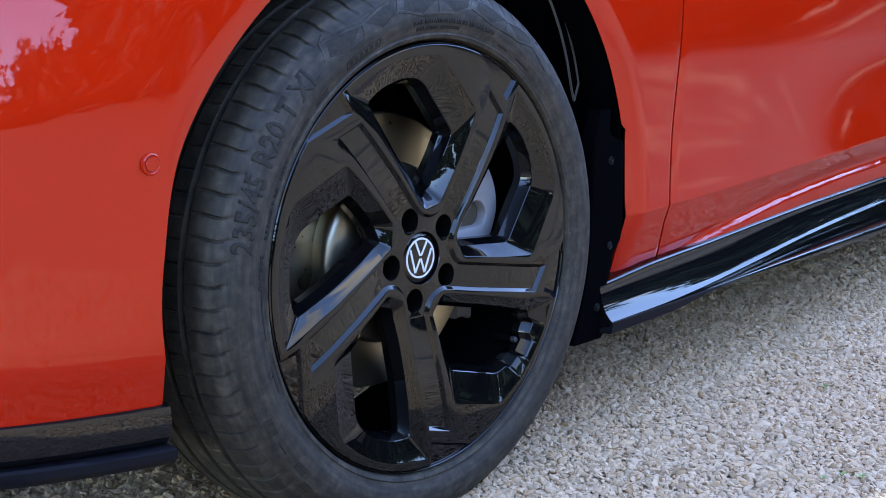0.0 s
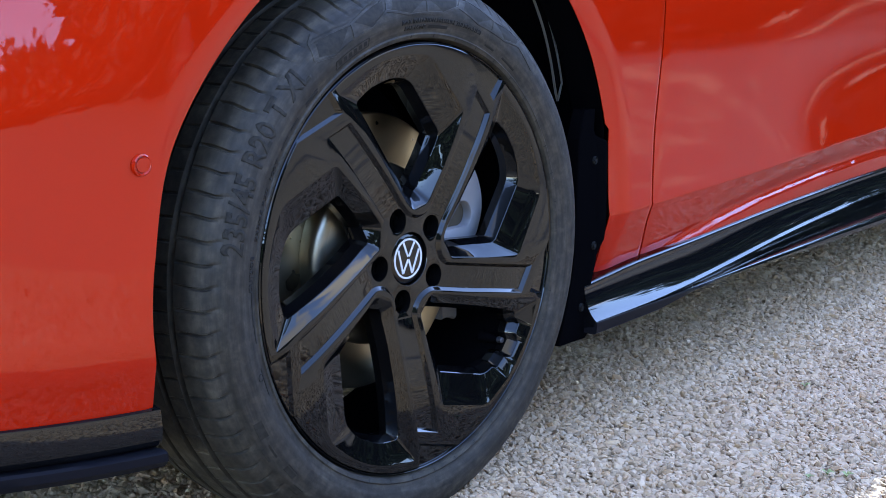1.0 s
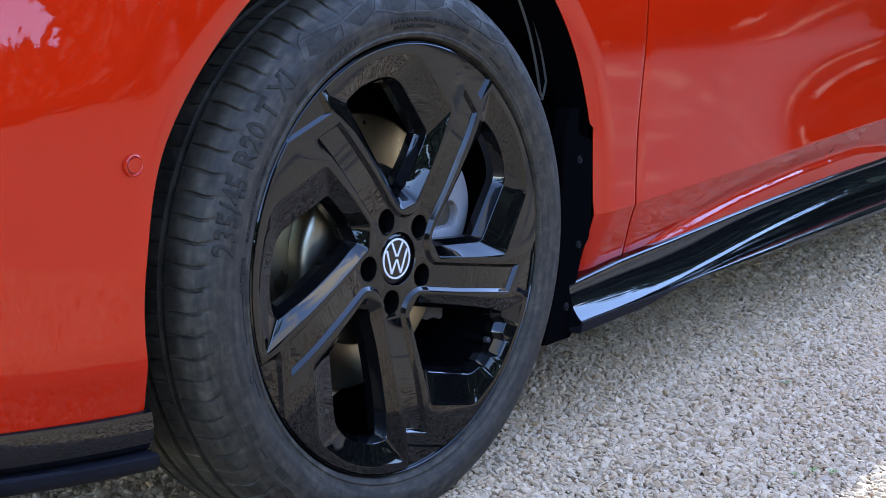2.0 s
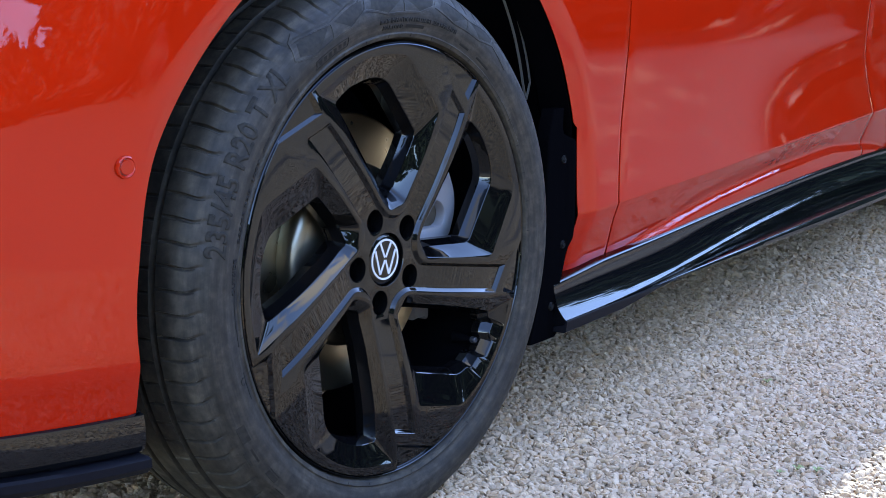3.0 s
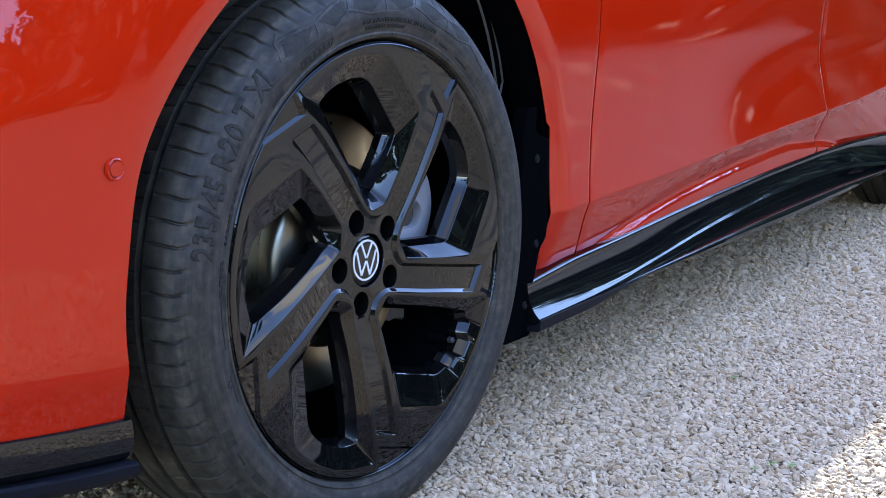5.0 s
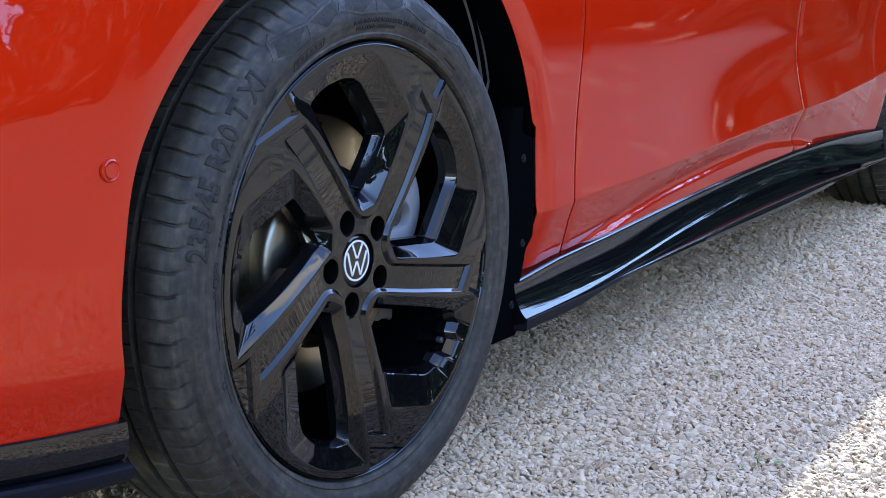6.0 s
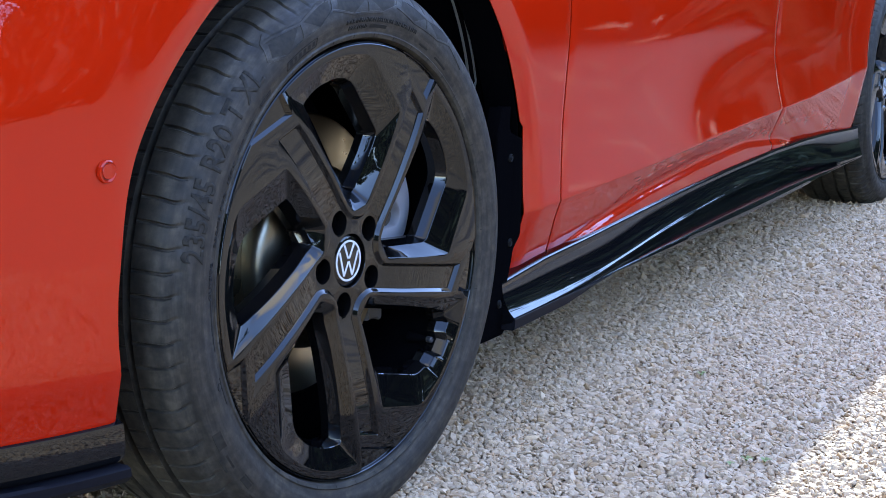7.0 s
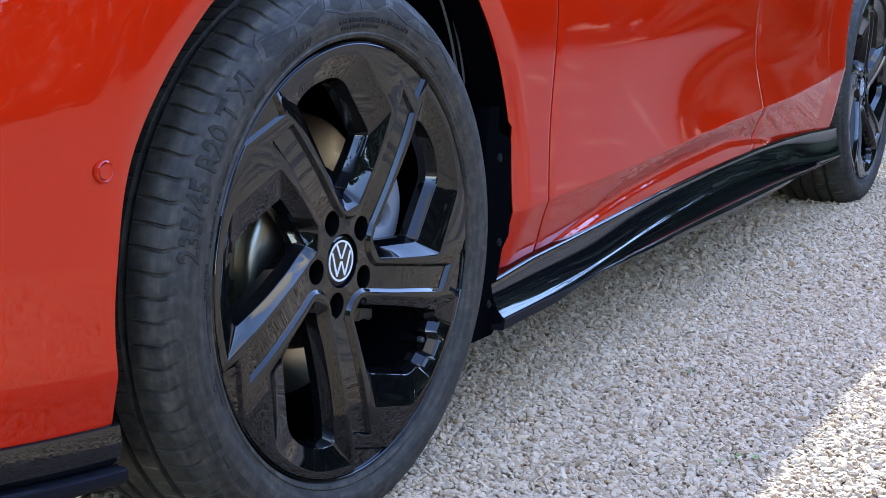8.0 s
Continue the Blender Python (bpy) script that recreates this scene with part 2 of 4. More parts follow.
def ease(a, b, x):
    t = min(1.0, max(0.0, (x - a) / (b - a)))
    return t * t * (3 - 2 * t)
# ---------------------------------------------------------------- ground
gb = Build()
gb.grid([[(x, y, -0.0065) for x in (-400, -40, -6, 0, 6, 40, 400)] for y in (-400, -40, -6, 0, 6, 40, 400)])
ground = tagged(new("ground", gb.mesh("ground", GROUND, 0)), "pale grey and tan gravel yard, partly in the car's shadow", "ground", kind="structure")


def stone_shapes(count, fine):
    """A few small rounded pebble shapes as vertex arrays, all on one set of faces."""
    bm = bmesh.new()
    bmesh.ops.create_icosphere(bm, subdivisions=fine, radius=1.0)
    base = np.array([v.co[:] for v in bm.verts])
    tri = np.array([[v.index for v in f.verts] for f in bm.faces])
    bm.free()
    rng = np.random.default_rng(4)
    shapes = []
    for _ in range(count):
        p = base * (1 + (rng.uniform(-0.20, 0.20, (len(base), 1)) if fine == 1 else 0.16 * np.sin(base @ rng.normal(size=(3, 1)) * 2.4 + rng.uniform(0, 6))))
        for _ in range(3 if fine == 1 else 8):
            d = rng.normal(size=3)
            d /= np.linalg.norm(d)
            cut = rng.uniform(0.55, 0.85) if fine == 1 else rng.uniform(0.45, 0.78)
            over = np.maximum(p @ d - cut, 0)
            p = p - over[:, None] * d
        shapes.append(p)
    return shapes, tri


def gravel(name, x0, x1, y0, y1, step, size, seed, keep, fine=1):
    shapes, tri = stone_shapes(16, fine)
    rng = np.random.default_rng(seed)
    gx, gy = np.meshgrid(np.arange(x0, x1, step), np.arange(y0, y1, step))
    pts = np.stack([gx.ravel(), gy.ravel()], 1) + rng.uniform(-0.55, 0.55, (gx.size, 2)) * step
    pts = pts[[keep(a, b) for a, b in pts]]
    n = len(pts)
    s = size * np.exp(rng.normal(0, 0.24, n))
    squash = rng.uniform(0.44, 0.69, n)
    kind = rng.integers(0, len(shapes), n)
    q = rng.normal(size=(n, 4))
    q[:, 1:3] *= 0.26
    q /= np.linalg.norm(q, axis=1)[:, None]
    w, a, b, c = q.T
    R = np.stack([1 - 2 * (b * b + c * c), 2 * (a * b - c * w), 2 * (a * c + b * w),
                  2 * (a * b + c * w), 1 - 2 * (a * a + c * c), 2 * (b * c - a * w),
                  2 * (a * c - b * w), 2 * (b * c + a * w), 1 - 2 * (a * a + b * b)], 1).reshape(n, 3, 3)
    P = np.array(shapes)[kind] * np.stack([s * rng.uniform(0.9, 1.35, n), s * rng.uniform(0.75, 1.05, n), s * squash], 1)[:, None, :]
    P = np.einsum("nij,nkj->nki", R, P)
    z = rng.uniform(-0.0048, -0.0008, n)
    P += np.stack([pts[:, 0], pts[:, 1], z], 1)[:, None, :]
    k = P.shape[1]
    F = (tri[None] + (np.arange(n) * k)[:, None, None]).reshape(-1, 3)
    me = bpy.data.meshes.new(name)
    me.vertices.add(n * k)
    me.vertices.foreach_set("co", P.reshape(-1).astype(np.float32))
    me.loops.add(F.size)
    me.loops.foreach_set("vertex_index", F.reshape(-1).astype(np.int32))
    me.polygons.add(len(F))
    me.polygons.foreach_set("loop_start", np.arange(0, F.size, 3, dtype=np.int32))
    me.polygons.foreach_set("use_smooth", np.zeros(len(F), bool))
    me.update(calc_edges=True)
    me.validate()
    me.materials.append(STONE)
    return tagged(new(name, me), "loose rounded pale gravel stones on the yard", "gravel", kind="stuff")


near = lambda a, b: b < 0.02 and 0.12 < a < 1.15
gravel("gravel", -0.75, 1.6, -0.75, 0.95, 0.0070, 0.0059, 11, lambda a, b: b < (0.70 if a < 0.1 else 0.41) and b > -0.42 - 0.4 * max(0.0, a + 0.1) and not near(a, b))
gravel("gravel", 0.12, 1.15, -0.75, 0.02, 0.0070, 0.0061, 13, lambda a, b: b > -0.42 - 0.4 * max(0.0, a + 0.1), 2)
gravel("gravel", -1.35, 0.5, -1.9, -0.41, 0.0150, 0.0120, 14, lambda a, b: b < -0.41 - 0.4 * max(0.0, a + 0.1))
gravel("gravel", 1.6, 4.4, -1.0, 1.0, 0.0104, 0.0076, 12, lambda a, b: b > -0.9 and b < 0.25 + 0.30 * (a - 1.0))

# ---------------------------------------------------------------- trees round the yard, out of view
def tree(x, y, height, seed):
    rng = random.Random(seed)
    top = new("tree")
    top.matrix_basis = pose(x, y, -0.02)
    tagged(top, "broadleaf tree in full green leaf by the yard, out of view", "tree", group="trees along the yard")
    wood = Build()

    def limb(a, b, r0, r1):
        a, b = Vector(a), Vector(b)
        d = (b - a).normalized()
        side = d.orthogonal().normalized()
        up = d.cross(side)
        rows = []
        for t in (0, 0.35, 0.7, 1.0):
            c = a.lerp(b, t) + side * rng.uniform(-0.06, 0.06) * (t * (1 - t) * 4)
            r = r0 + (r1 - r0) * t
            rows.append([c + r * (side * math.cos(k * math.pi / 4) + up * math.sin(k * math.pi / 4)) for k in range(8)])
        wood.grid(rows, closed=True)

    limb((0, 0, 0), (rng.uniform(-.3, .3), rng.uniform(-.3, .3), height * 0.7), 0.24, 0.08)
    tips = [Vector((0, 0, height * 0.85))]
    for k in range(15):
        z = height * rng.uniform(0.05, 0.68)
        a = k * 2.4 + rng.uniform(-0.4, 0.4)
        ln = height * rng.uniform(0.20, 0.36)
        tip = Vector((ln * math.cos(a), ln * math.sin(a), z + ln * rng.uniform(0.1, 0.8)))
        limb((0, 0, z), tip, 0.07, 0.02)
        tips += [tip, tip * 0.65 + Vector((0, 0, z * 0.35))]
    part("trunk", wood.mesh("trunk", BARK, 60), top)
    crown = Build()
    for c in tips:
        n = 80 if height > 4 else 55
        spread = height * rng.uniform(0.09, 0.15)
        for _ in range(n):
            d = Vector((rng.gauss(0, 1), rng.gauss(0, 1), rng.gauss(0, 0.8)))
            p = c + d * spread * 0.55
            if p.z < 0.1:
                continue
            s = rng.uniform(0.14, 0.30)
            u = Vector((rng.gauss(0, 1), rng.gauss(0, 1), rng.gauss(0, 1))).normalized()
            v = u.orthogonal().normalized()
            w = u.cross(v)
            crown.poly([p - v * s, p + w * s * 0.55 + u * s * 0.1, p + v * s, p - w * s * 0.55 + u * s * 0.1])
    me = bpy.data.meshes.new("crown")
    me.from_pydata(crown.v, [], crown.f)
    me.materials.append(LEAF)
    part("crown", me, top)


spot = random.Random(5)
for k in range(19):
    tree(-14 + 3.3 * k + spot.uniform(-0.7, 0.7), -11.0 - 2.2 * (k % 2) + spot.uniform(-0.6, 0.6), spot.uniform(4.0, 5.4), 40 + k)
for k in range(12):
    tree(-12 + 5.2 * k + spot.uniform(-0.9, 0.9), -16.5 + spot.uniform(-0.8, 0.8), spot.uniform(5.0, 6.6), 70 + k)
# low shrubs added out of view, closing the bright gap at the horizon
for k in range(42):
    tree(-11 + 1.25 * k + spot.uniform(-0.5, 0.5), -7.4 + spot.uniform(-0.5, 0.5), spot.uniform(1.5, 2.3), 120 + k)
for k in range(9):
    tree(26 + spot.uniform(-1.5, 1.5), -9 + 2.1 * k, spot.uniform(2.6, 3.6), 170 + k)
# trees added out of view to shade the yard and block sky light
for x, y, hgt in ((13.2, 1.0, 8.0), (16.5, 3.2, 6.0), (18.5, -1.5, 6.2), (15.5, -3.6, 6.6), (19.5, 5.5, 7.0), (21.5, 1.5, 7.0), (10.6, -1.6, 2.4), (9.3, 2.1, 6.2), (12.8, -3.6, 3.2), (17.0, -6.2, 6.4), (11.0, -6.0, 5.2),
                  (-7.6, 2.2, 6.2), (-7.0, 5.0, 6.0), (-10.5, 0.6, 7.4)):
    tree(x, y, hgt, int(90 + x * 2 + 40 * (x < 0)) % 400)


def weed(x, y, size, seed):
    """A sprig of a few small leaves between the stones."""
    rng = random.Random(seed)
    top = new("weed")
    top.matrix_basis = pose(x, y, 0.002)
    tagged(top, "tiny green weed sprouting between gravel stones", "weed", group="weeds in the gravel")
    for k in range(4):
        a = k * 1.7 + rng.uniform(-0.4, 0.4)
        ln, w = size * rng.uniform(0.7, 1.2), size * 0.32
        d, sd_ = Vector((math.cos(a), math.sin(a), 0)), Vector((-math.sin(a), math.cos(a), 0))
        rows = []
        for t, ws, z in ((0.0, 0.12, 0.0), (0.3, 0.8, 0.45), (0.6, 1.0, 0.62), (0.85, 0.6, 0.6), (1.0, 0.08, 0.5)):
            c = d * ln * t + Vector((0, 0, size * z))
            rows.append([c + sd_ * w * ws, c - Vector((0, 0, size * 0.05)), c - sd_ * w * ws])
        b = Build()
        b.grid(rows)
        part("leaf", b.mesh("leaf", GREEN, 60), top)


for k, (x, y, s) in enumerate(((0.474, -0.336, 0.011), (0.484, -0.360, 0.010), (0.446, -0.322, 0.007), (0.853, -0.109, 0.010))):
    weed(x, y, s, 200 + k)
# ---------------------------------------------------------------- the car
CAR_TURN = 3.4          # the body's heading against the steered front wheels, degrees
HUB = 0.335             # height of the wheel centres
BASE = 2.966            # wheelbase
MID = 0.92              # the car's centre line, from the near flank
car = new("car")
car.matrix_basis = pose(0, 0, 0, 0, 0, CAR_TURN)
tagged(car, "bright red estate car with gloss black sills parked on gravel", "car")

CREASE = [(-1, 0.300), (0.0, 0.315), (0.437, 0.329), (0.566, 0.333), (0.947, 0.343), (1.413, 0.362), (1.78, 0.374), (2.03, 0.382), (2.35, 0.402), (2.6, 0.424), (2.9, 0.44), (4.5, 0.44)]
SILL_TOP = [(0.40, 0.234), (0.56, 0.246), (0.743, 0.252), (0.98, 0.262), (1.14, 0.268), (1.446, 0.276), (1.8, 0.281), (2.06, 0.279), (2.29, 0.272), (2.55, 0.259)]
DOOR_SEAM = [(0.20, 0.608), (0.243, 0.6015), (0.276, 0.591), (0.304, 0.5815), (0.34, 0.5775), (0.384, 0.580), (0.45, 0.585), (0.517, 0.595), (0.604, 0.607), (0.645, 0.611), (0.80, 0.63), (1.2, 0.66)]
MID_SEAM = [(0.2, 1.80), (0.366, 1.790), (0.492, 1.765), (0.617, 1.775), (0.8, 1.80), (1.2, 1.85)]


SHOULDER = [(-0.95, 0.500), (-0.70, 0.528), (-0.56, 0.550), (-0.50, 0.566), (-0.445, 0.580), (-0.30, 0.590)]


def front_taper(x):
    s = min(1.0, max(0.0, (-0.185 - x) / 0.77))
    return MID * (1 - (1 - s ** 2.15) ** (1 / 2.15))


def rear_taper(x):
    s = min(1.0, max(0.0, (x - 3.05) / 0.93))
    return MID * (1 - (1 - s ** 2.6) ** (1 / 2.6))


def arch_edge(phi, rear=False):
    """Radius of the wheel arch's edge; phi in degrees from straight back, upwards."""
    if rear:
        return 0.425
    return 0.428 + 0.042 * ease(120, 55, phi) - 0.008 * ease(154, 172, phi)


SHELF = [(0.58, 1.35), (0.70, 1.06), (0.85, 0.88), (1.0, 0.76), (1.3, 0.67), (1.6, 0.66), (1.85, 0.90), (2.1, 1.3)]


LEAN = [(0.62, 0.66), (0.76, 0.52), (0.90, 0.44), (1.06, 0.41), (1.20, 0.40)]


@functools.lru_cache(None)
def turn_in(t, turn):
    """Section of the doors below their crease: leans in, then rounds out over a soft shelf at t = turn."""
    y, n = 0.0, 40
    for k in range(n):
        q = t * (k + 0.5) / n
        y += (lerp(LEAN, turn) * (1 - ease(turn - 0.18, turn - 0.06, q)) - 0.68 * max(0.0, 1 - ((q - turn) / 0.08) ** 2) + 0.08 * ease(turn + 0.05, turn + 0.12, q)) * t / n
    return y


def flank(x, z):
    """The body's near side: how far in (y) the surface lies at x along and z up."""
    zc = lerp(CREASE, x)
    y = -0.010
    if z < zc:
        d = zc - z
        if x > 0:
            t = min(1.15, d / max(0.05, zc - lerp(SILL_TOP, x)))
            y += (0.083 - 0.012 * ease(1.75, 2.35, x)) * turn_in(round(t, 3), round(lerp(SHELF, x), 2)) * ease(-0.004, 0.004, d)
        else:
            y += 0.16 * d * ease(-0.004, 0.010, d) + 0.22 * max(0.0, 0.289 - z)
    else:
        d = z - zc
        deep = 0.004 + 0.017 * ease(0.8, 1.6, x) - 0.014 * ease(2.25, 2.7, x)
        if x < 0.2:
            deep = 0.0
        t = min(1.0, d / 0.34)
        y += deep * math.sin(math.pi * t) ** 1.0 * (1 - 0.3 * t)
    dx, dz = x, z - HUB
    d = math.hypot(dx, dz) - arch_edge(math.degrees(math.atan2(dz, dx)))
    if x < 0.0:
        # bumper corner: leans back above its shoulder, but stands upright round the arch
        over = max(0.0, min(z - lerp(SHOULDER, x), d - 0.070))
        y += 0.13 * over + 0.30 * over * over
    else:
        over = max(0.0, z - 0.56)
        y += 0.30 * over * over + 0.02 * over
    if dz > -0.16:
        y += (0.009 if x > 0 else 0.005 * ease(0.05, 0.22, dz)) * (1 - ease(0.0, 0.055 if x > 0 else 0.03, d)) ** 2
    rx = x - BASE
    d = math.hypot(rx, dz) - 0.425
    y -= 0.008 * (1 - ease(0.0, 0.16, d)) * ease(-0.16, 0.0, dz)
    return y + front_taper(x) + rear_taper(x)


def sheet(b, zs, left, right, cols, depth=0.018, at=flank, mirror=False, lip=(0.018, 0.018)):
    """A panel of the flank between two edges given by height, its rim turned inwards."""
    rows = []
    for z in zs:
        x0, x1 = left(z), right(z)
        row = []
        for k in range(cols + 1):
            x = x0 + (x1 - x0) * k / cols
            row.append((x, at(x, z), z))
        inset = 0.0015
        row = [(row[0][0] + inset * 1.6, row[0][1] + lip[0], row[0][2]), (row[0][0] + 0.0003, row[0][1] + inset, row[0][2])] + row[1:-1] + \
              [(row[-1][0] - 0.0003, row[-1][1] + inset, row[-1][2]), (row[-1][0] - inset * 1.6, row[-1][1] + lip[1], row[-1][2])]
        rows.append(row)
    rows = [[(p[0], p[1] + depth, p[2] + 0.002) for p in rows[0]]] + rows + [[(p[0], p[1] + depth, p[2] - 0.002) for p in rows[-1]]]
    if mirror:
        rows = [[(x, 2 * MID - y, z) for x, y, z in r] for r in rows]
    b.grid(rows)


def steps(a, b, n):
    return [a + (b - a) * k / n for k in range(n + 1)]


def heights(a, b, n, extra=()):
    return sorted(set(steps(a, b, n)) | set(extra))


def arch_front_x(z):
    dz = z - HUB
    if dz < -0.02:
        return -0.420 - 0.012 * (-0.02 - dz) + 0.17 * max(0.0, 0.315 - z)
    lo, hi = 90.0, 180.0
    for _ in range(40):
        m = (lo + hi) / 2
        if arch_edge(m) * math.sin(radians(m)) > dz:
            lo = m
        else:
            hi = m
    return arch_edge(lo) * math.cos(radians(lo))


def arch_rear_x(z):
    if z < 0.30:
        return lerp([(0.2, 0.4730), (0.238, 0.4720), (0.262, 0.4710), (0.285, 0.4690), (0.30, 0.4670)], z)
    if z < 0.46:
        return 0.4670 - 0.0065 * ease(0.30, 0.36, z)
    lo, hi = 0.0, 90.0
    for _ in range(40):
        m = (lo + hi) / 2
        if arch_edge(m) * math.sin(radians(m)) < z - HUB:
            lo = m
        else:
            hi = m
    return arch_edge(lo) * math.cos(radians(lo))


def back_arch_x(z, side):
    dz = z - HUB
    if dz < -0.1:
        return BASE + side * (0.4131 + 0.10 * (-0.1 - dz))
    return BASE + side * math.sqrt(max(0.0, 0.425 ** 2 - dz ** 2))


def flank_panels(mirror):
    # bumper corner ahead of the arch
    b = Build()
    sheet(b, heights(0.226, 0.69, 44), lambda z: -0.955 + 0.05 * ease(0.5, 0.24, z), arch_front_x, 60, mirror=mirror, lip=(0.018, 0.006))
    part("front_bumper", b.mesh("front_bumper", RED, 35), car)
    b = Build()
    sheet(b, heights(0.693, 0.772, 8), lambda z: -0.955, arch_front_x, 60, mirror=mirror)
    sheet(b, heights(0.236, 0.772, 60, steps(0.240, 0.345, 30)), arch_rear_x, lambda z: lerp(DOOR_SEAM, z) - 0.002, 24, mirror=mirror, lip=(0.004, 0.018))
    sheet(b, heights(0.772, 0.93, 10), lambda z: -0.953 + 0.10 * ease(0.80, 0.93, z), lambda z: lerp(DOOR_SEAM, z) - 0.002, 60, mirror=mirror)
    part("front_wing", b.mesh("front_wing", RED, 35), car)
    b = Build()
    sheet(b, heights(0.240, 0.98, 96, steps(0.241, 0.375, 56)), lambda z: lerp(DOOR_SEAM, z) + 0.002, lambda z: lerp(MID_SEAM, z) - 0.002, 90, mirror=mirror)
    part("front_door", b.mesh("front_door", RED, 35), car)
    b = Build()
    sheet(b, heights(0.250, 0.76, 74, steps(0.251, 0.405, 60)), lambda z: lerp(MID_SEAM, z) + 0.002, lambda z: back_arch_x(z, -1), 60, mirror=mirror)
    sheet(b, heights(0.76, 0.98, 12), lambda z: lerp(MID_SEAM, z) + 0.002, lambda z: 2.80, 60, mirror=mirror)
    part("rear_door", b.mesh("rear_door", RED, 35), car)
    b = Build()
    sheet(b, heights(0.262, 0.76, 40), lambda z: back_arch_x(z, 1), lambda z: 3.97, 50, mirror=mirror)
    sheet(b, heights(0.76, 1.0, 12), lambda z: 2.804, lambda z: 3.97, 60, mirror=mirror)
    part("rear_quarter", b.mesh("rear_quarter", RED, 35), car)


flank_panels(False)
flank_panels(True)

# strip of sill painted red between the doors and the black skirt
def sill_strip(mirror):
    b = Build()
    rows = []
    for x in steps(0.458, 2.53, 80):
        zt = lerp(SILL_TOP, x)
        row = [(x, flank(x, zt + 0.035) + 0.006, zt + 0.035), (x, flank(x, zt + 0.012) + 0.006, zt + 0.012), (x, flank(x, zt - 0.004) + 0.007, zt - 0.006), (x, 0.06, zt - 0.02)]
        rows.append([(p[0], 2 * MID - p[1], p[2]) for p in row] if mirror else row)
    b.grid(rows)
    part("sill", b.mesh("sill", RED, 40), car)


sill_strip(False)
sill_strip(True)


CREST = [(0.40, 0.180), (0.62, 0.181), (0.80, 0.190), (1.10, 0.216), (1.50, 0.234), (1.90, 0.231), (2.12, 0.214), (2.30, 0.194), (2.56, 0.180)]


def skirt(mirror):
    """Gloss black side skirt: a hollow face that flares to a crest, and below it a thin blade along the bottom."""
    b = Build()
    rows = []
    for x in steps(0.408, 2.585, 150):
        zt = lerp(SILL_TOP, x) - 0.0055
        zc = sum(lerp(CREST, x + d) for d in (-0.12, -0.06, 0, 0.06, 0.12)) / 5
        zb = 0.166
        g = max(0.0, zc - 0.181) / 0.052          # how far the crest stands over the blade
        hgt = zt - zc
        yo = 0.002
        row = [(x, 0.055, zt + 0.004), (x, yo + 0.013, zt + 0.003), (x, yo + 0.008, zt + 0.0018), (x, yo + 0.0058, zt - 0.001), (x, yo + 0.0062, zt - 0.004)]
        for k in range(1, 11):
            t = k / 10
            row.append((x, yo + 0.0064 - 0.007 * t - (0.0125 - 0.0052 * ease(0.58, 0.85, x)) * t ** (3.0 - 0.8 * ease(0.5, 1.2, x)), zt - 0.004 - (hgt - 0.004) * t))
        yc = row[-1][1]
        row += [
            (x, yc - 0.0022, zc - 0.0016), (x, yc - 0.0026, zc - 0.0034), (x, yc - 0.0010 + 0.004 * g, zc - 0.0050 - 0.002 * g),
            (x, yc - 0.0008 + 0.014 * g, zc - 0.0060 - 0.011 * g), (x, yc - 0.0006 + 0.022 * g, zc - 0.0065 - 0.026 * g), (x, yc - 0.0004 + 0.0255 * g, zc - 0.0069 - 0.0375 * g),
            (x, yc + 0.022 * g, zc - 0.0072 - 0.0405 * g), (x, yc + 0.0002 + 0.010 * g, zc - 0.0076 - 0.0416 * g), (x, yc + 0.0004 + 0.0015 * g, zc - 0.0080 - 0.0424 * g),
            (x, yc + 0.0008 - 0.0038 * g, zc - 0.0086 - 0.0460 * g), (x, yc + 0.0012 - 0.0060 * g, zc - 0.0095 - 0.0510 * g),
            (x, yc + 0.0190 - 0.0240 * g, zb), (x, yc + 0.0230 - 0.0200 * g, zb - 0.004), (x, yc + 0.04, zb - 0.010), (x, yc + 0.12, zb - 0.008)]
        rows.append([(p[0], 2 * MID - p[1], p[2]) for p in row] if mirror else row)
    b.grid(rows)
    b.poly(rows[0])
    b.poly(rows[-1][::-1])
    ob = part("side_skirt", b.mesh("side_skirt", GLOSS, 50), car, "gloss black side skirt")
    # dark red line along the blade's upper face, painting in the door's reflection
    b = Build()
    line = []
    for x in steps(0.93, 2.36, 90):
        zc = sum(lerp(CREST, x + d) for d in (-0.12, -0.06, 0, 0.06, 0.12)) / 5
        g = max(0.0, zc - 0.181) / 0.052
        yc = 0.002 - 0.0006 - (0.0125 - 0.0052 * ease(0.58, 0.85, x))
        w = 0.0048 * ease(0.93, 1.15, x) * ease(2.36, 2.1, x) * g
        line.append([(x, yc + 0.0015 * g + dy * w, zc - 0.0078 - 0.0421 * g + dz) for dy, dz in ((2.0, -0.001), (2.0, 0.0019), (0.0, 0.0014), (0.0, -0.001))])
    if mirror:
        line = [[(p[0], 2 * MID - p[1], p[2]) for p in row] for row in line]
    b.grid(line)
    part("reflection_line", b.mesh("reflection_line", WINE, 40), ob, "thin dark red line painted as the door's reflection")
    # satin lower lip under the skirt's flared front end
    b = Build()
    lip = []
    for x in steps(0.409, 0.80, 50):
        zc = sum(lerp(CREST, x + d) for d in (-0.12, -0.06, 0, 0.06, 0.12)) / 5
        yc = 0.002 - 0.0006 - (0.0125 - 0.0052 * ease(0.58, 0.85, x))
        top = 0.1775 - 0.003 * ease(0.55, 0.75, x)
        low = lerp([(0.40, 0.1605), (0.60, 0.1615), (0.72, 0.1695), (0.80, 0.1725)], x)
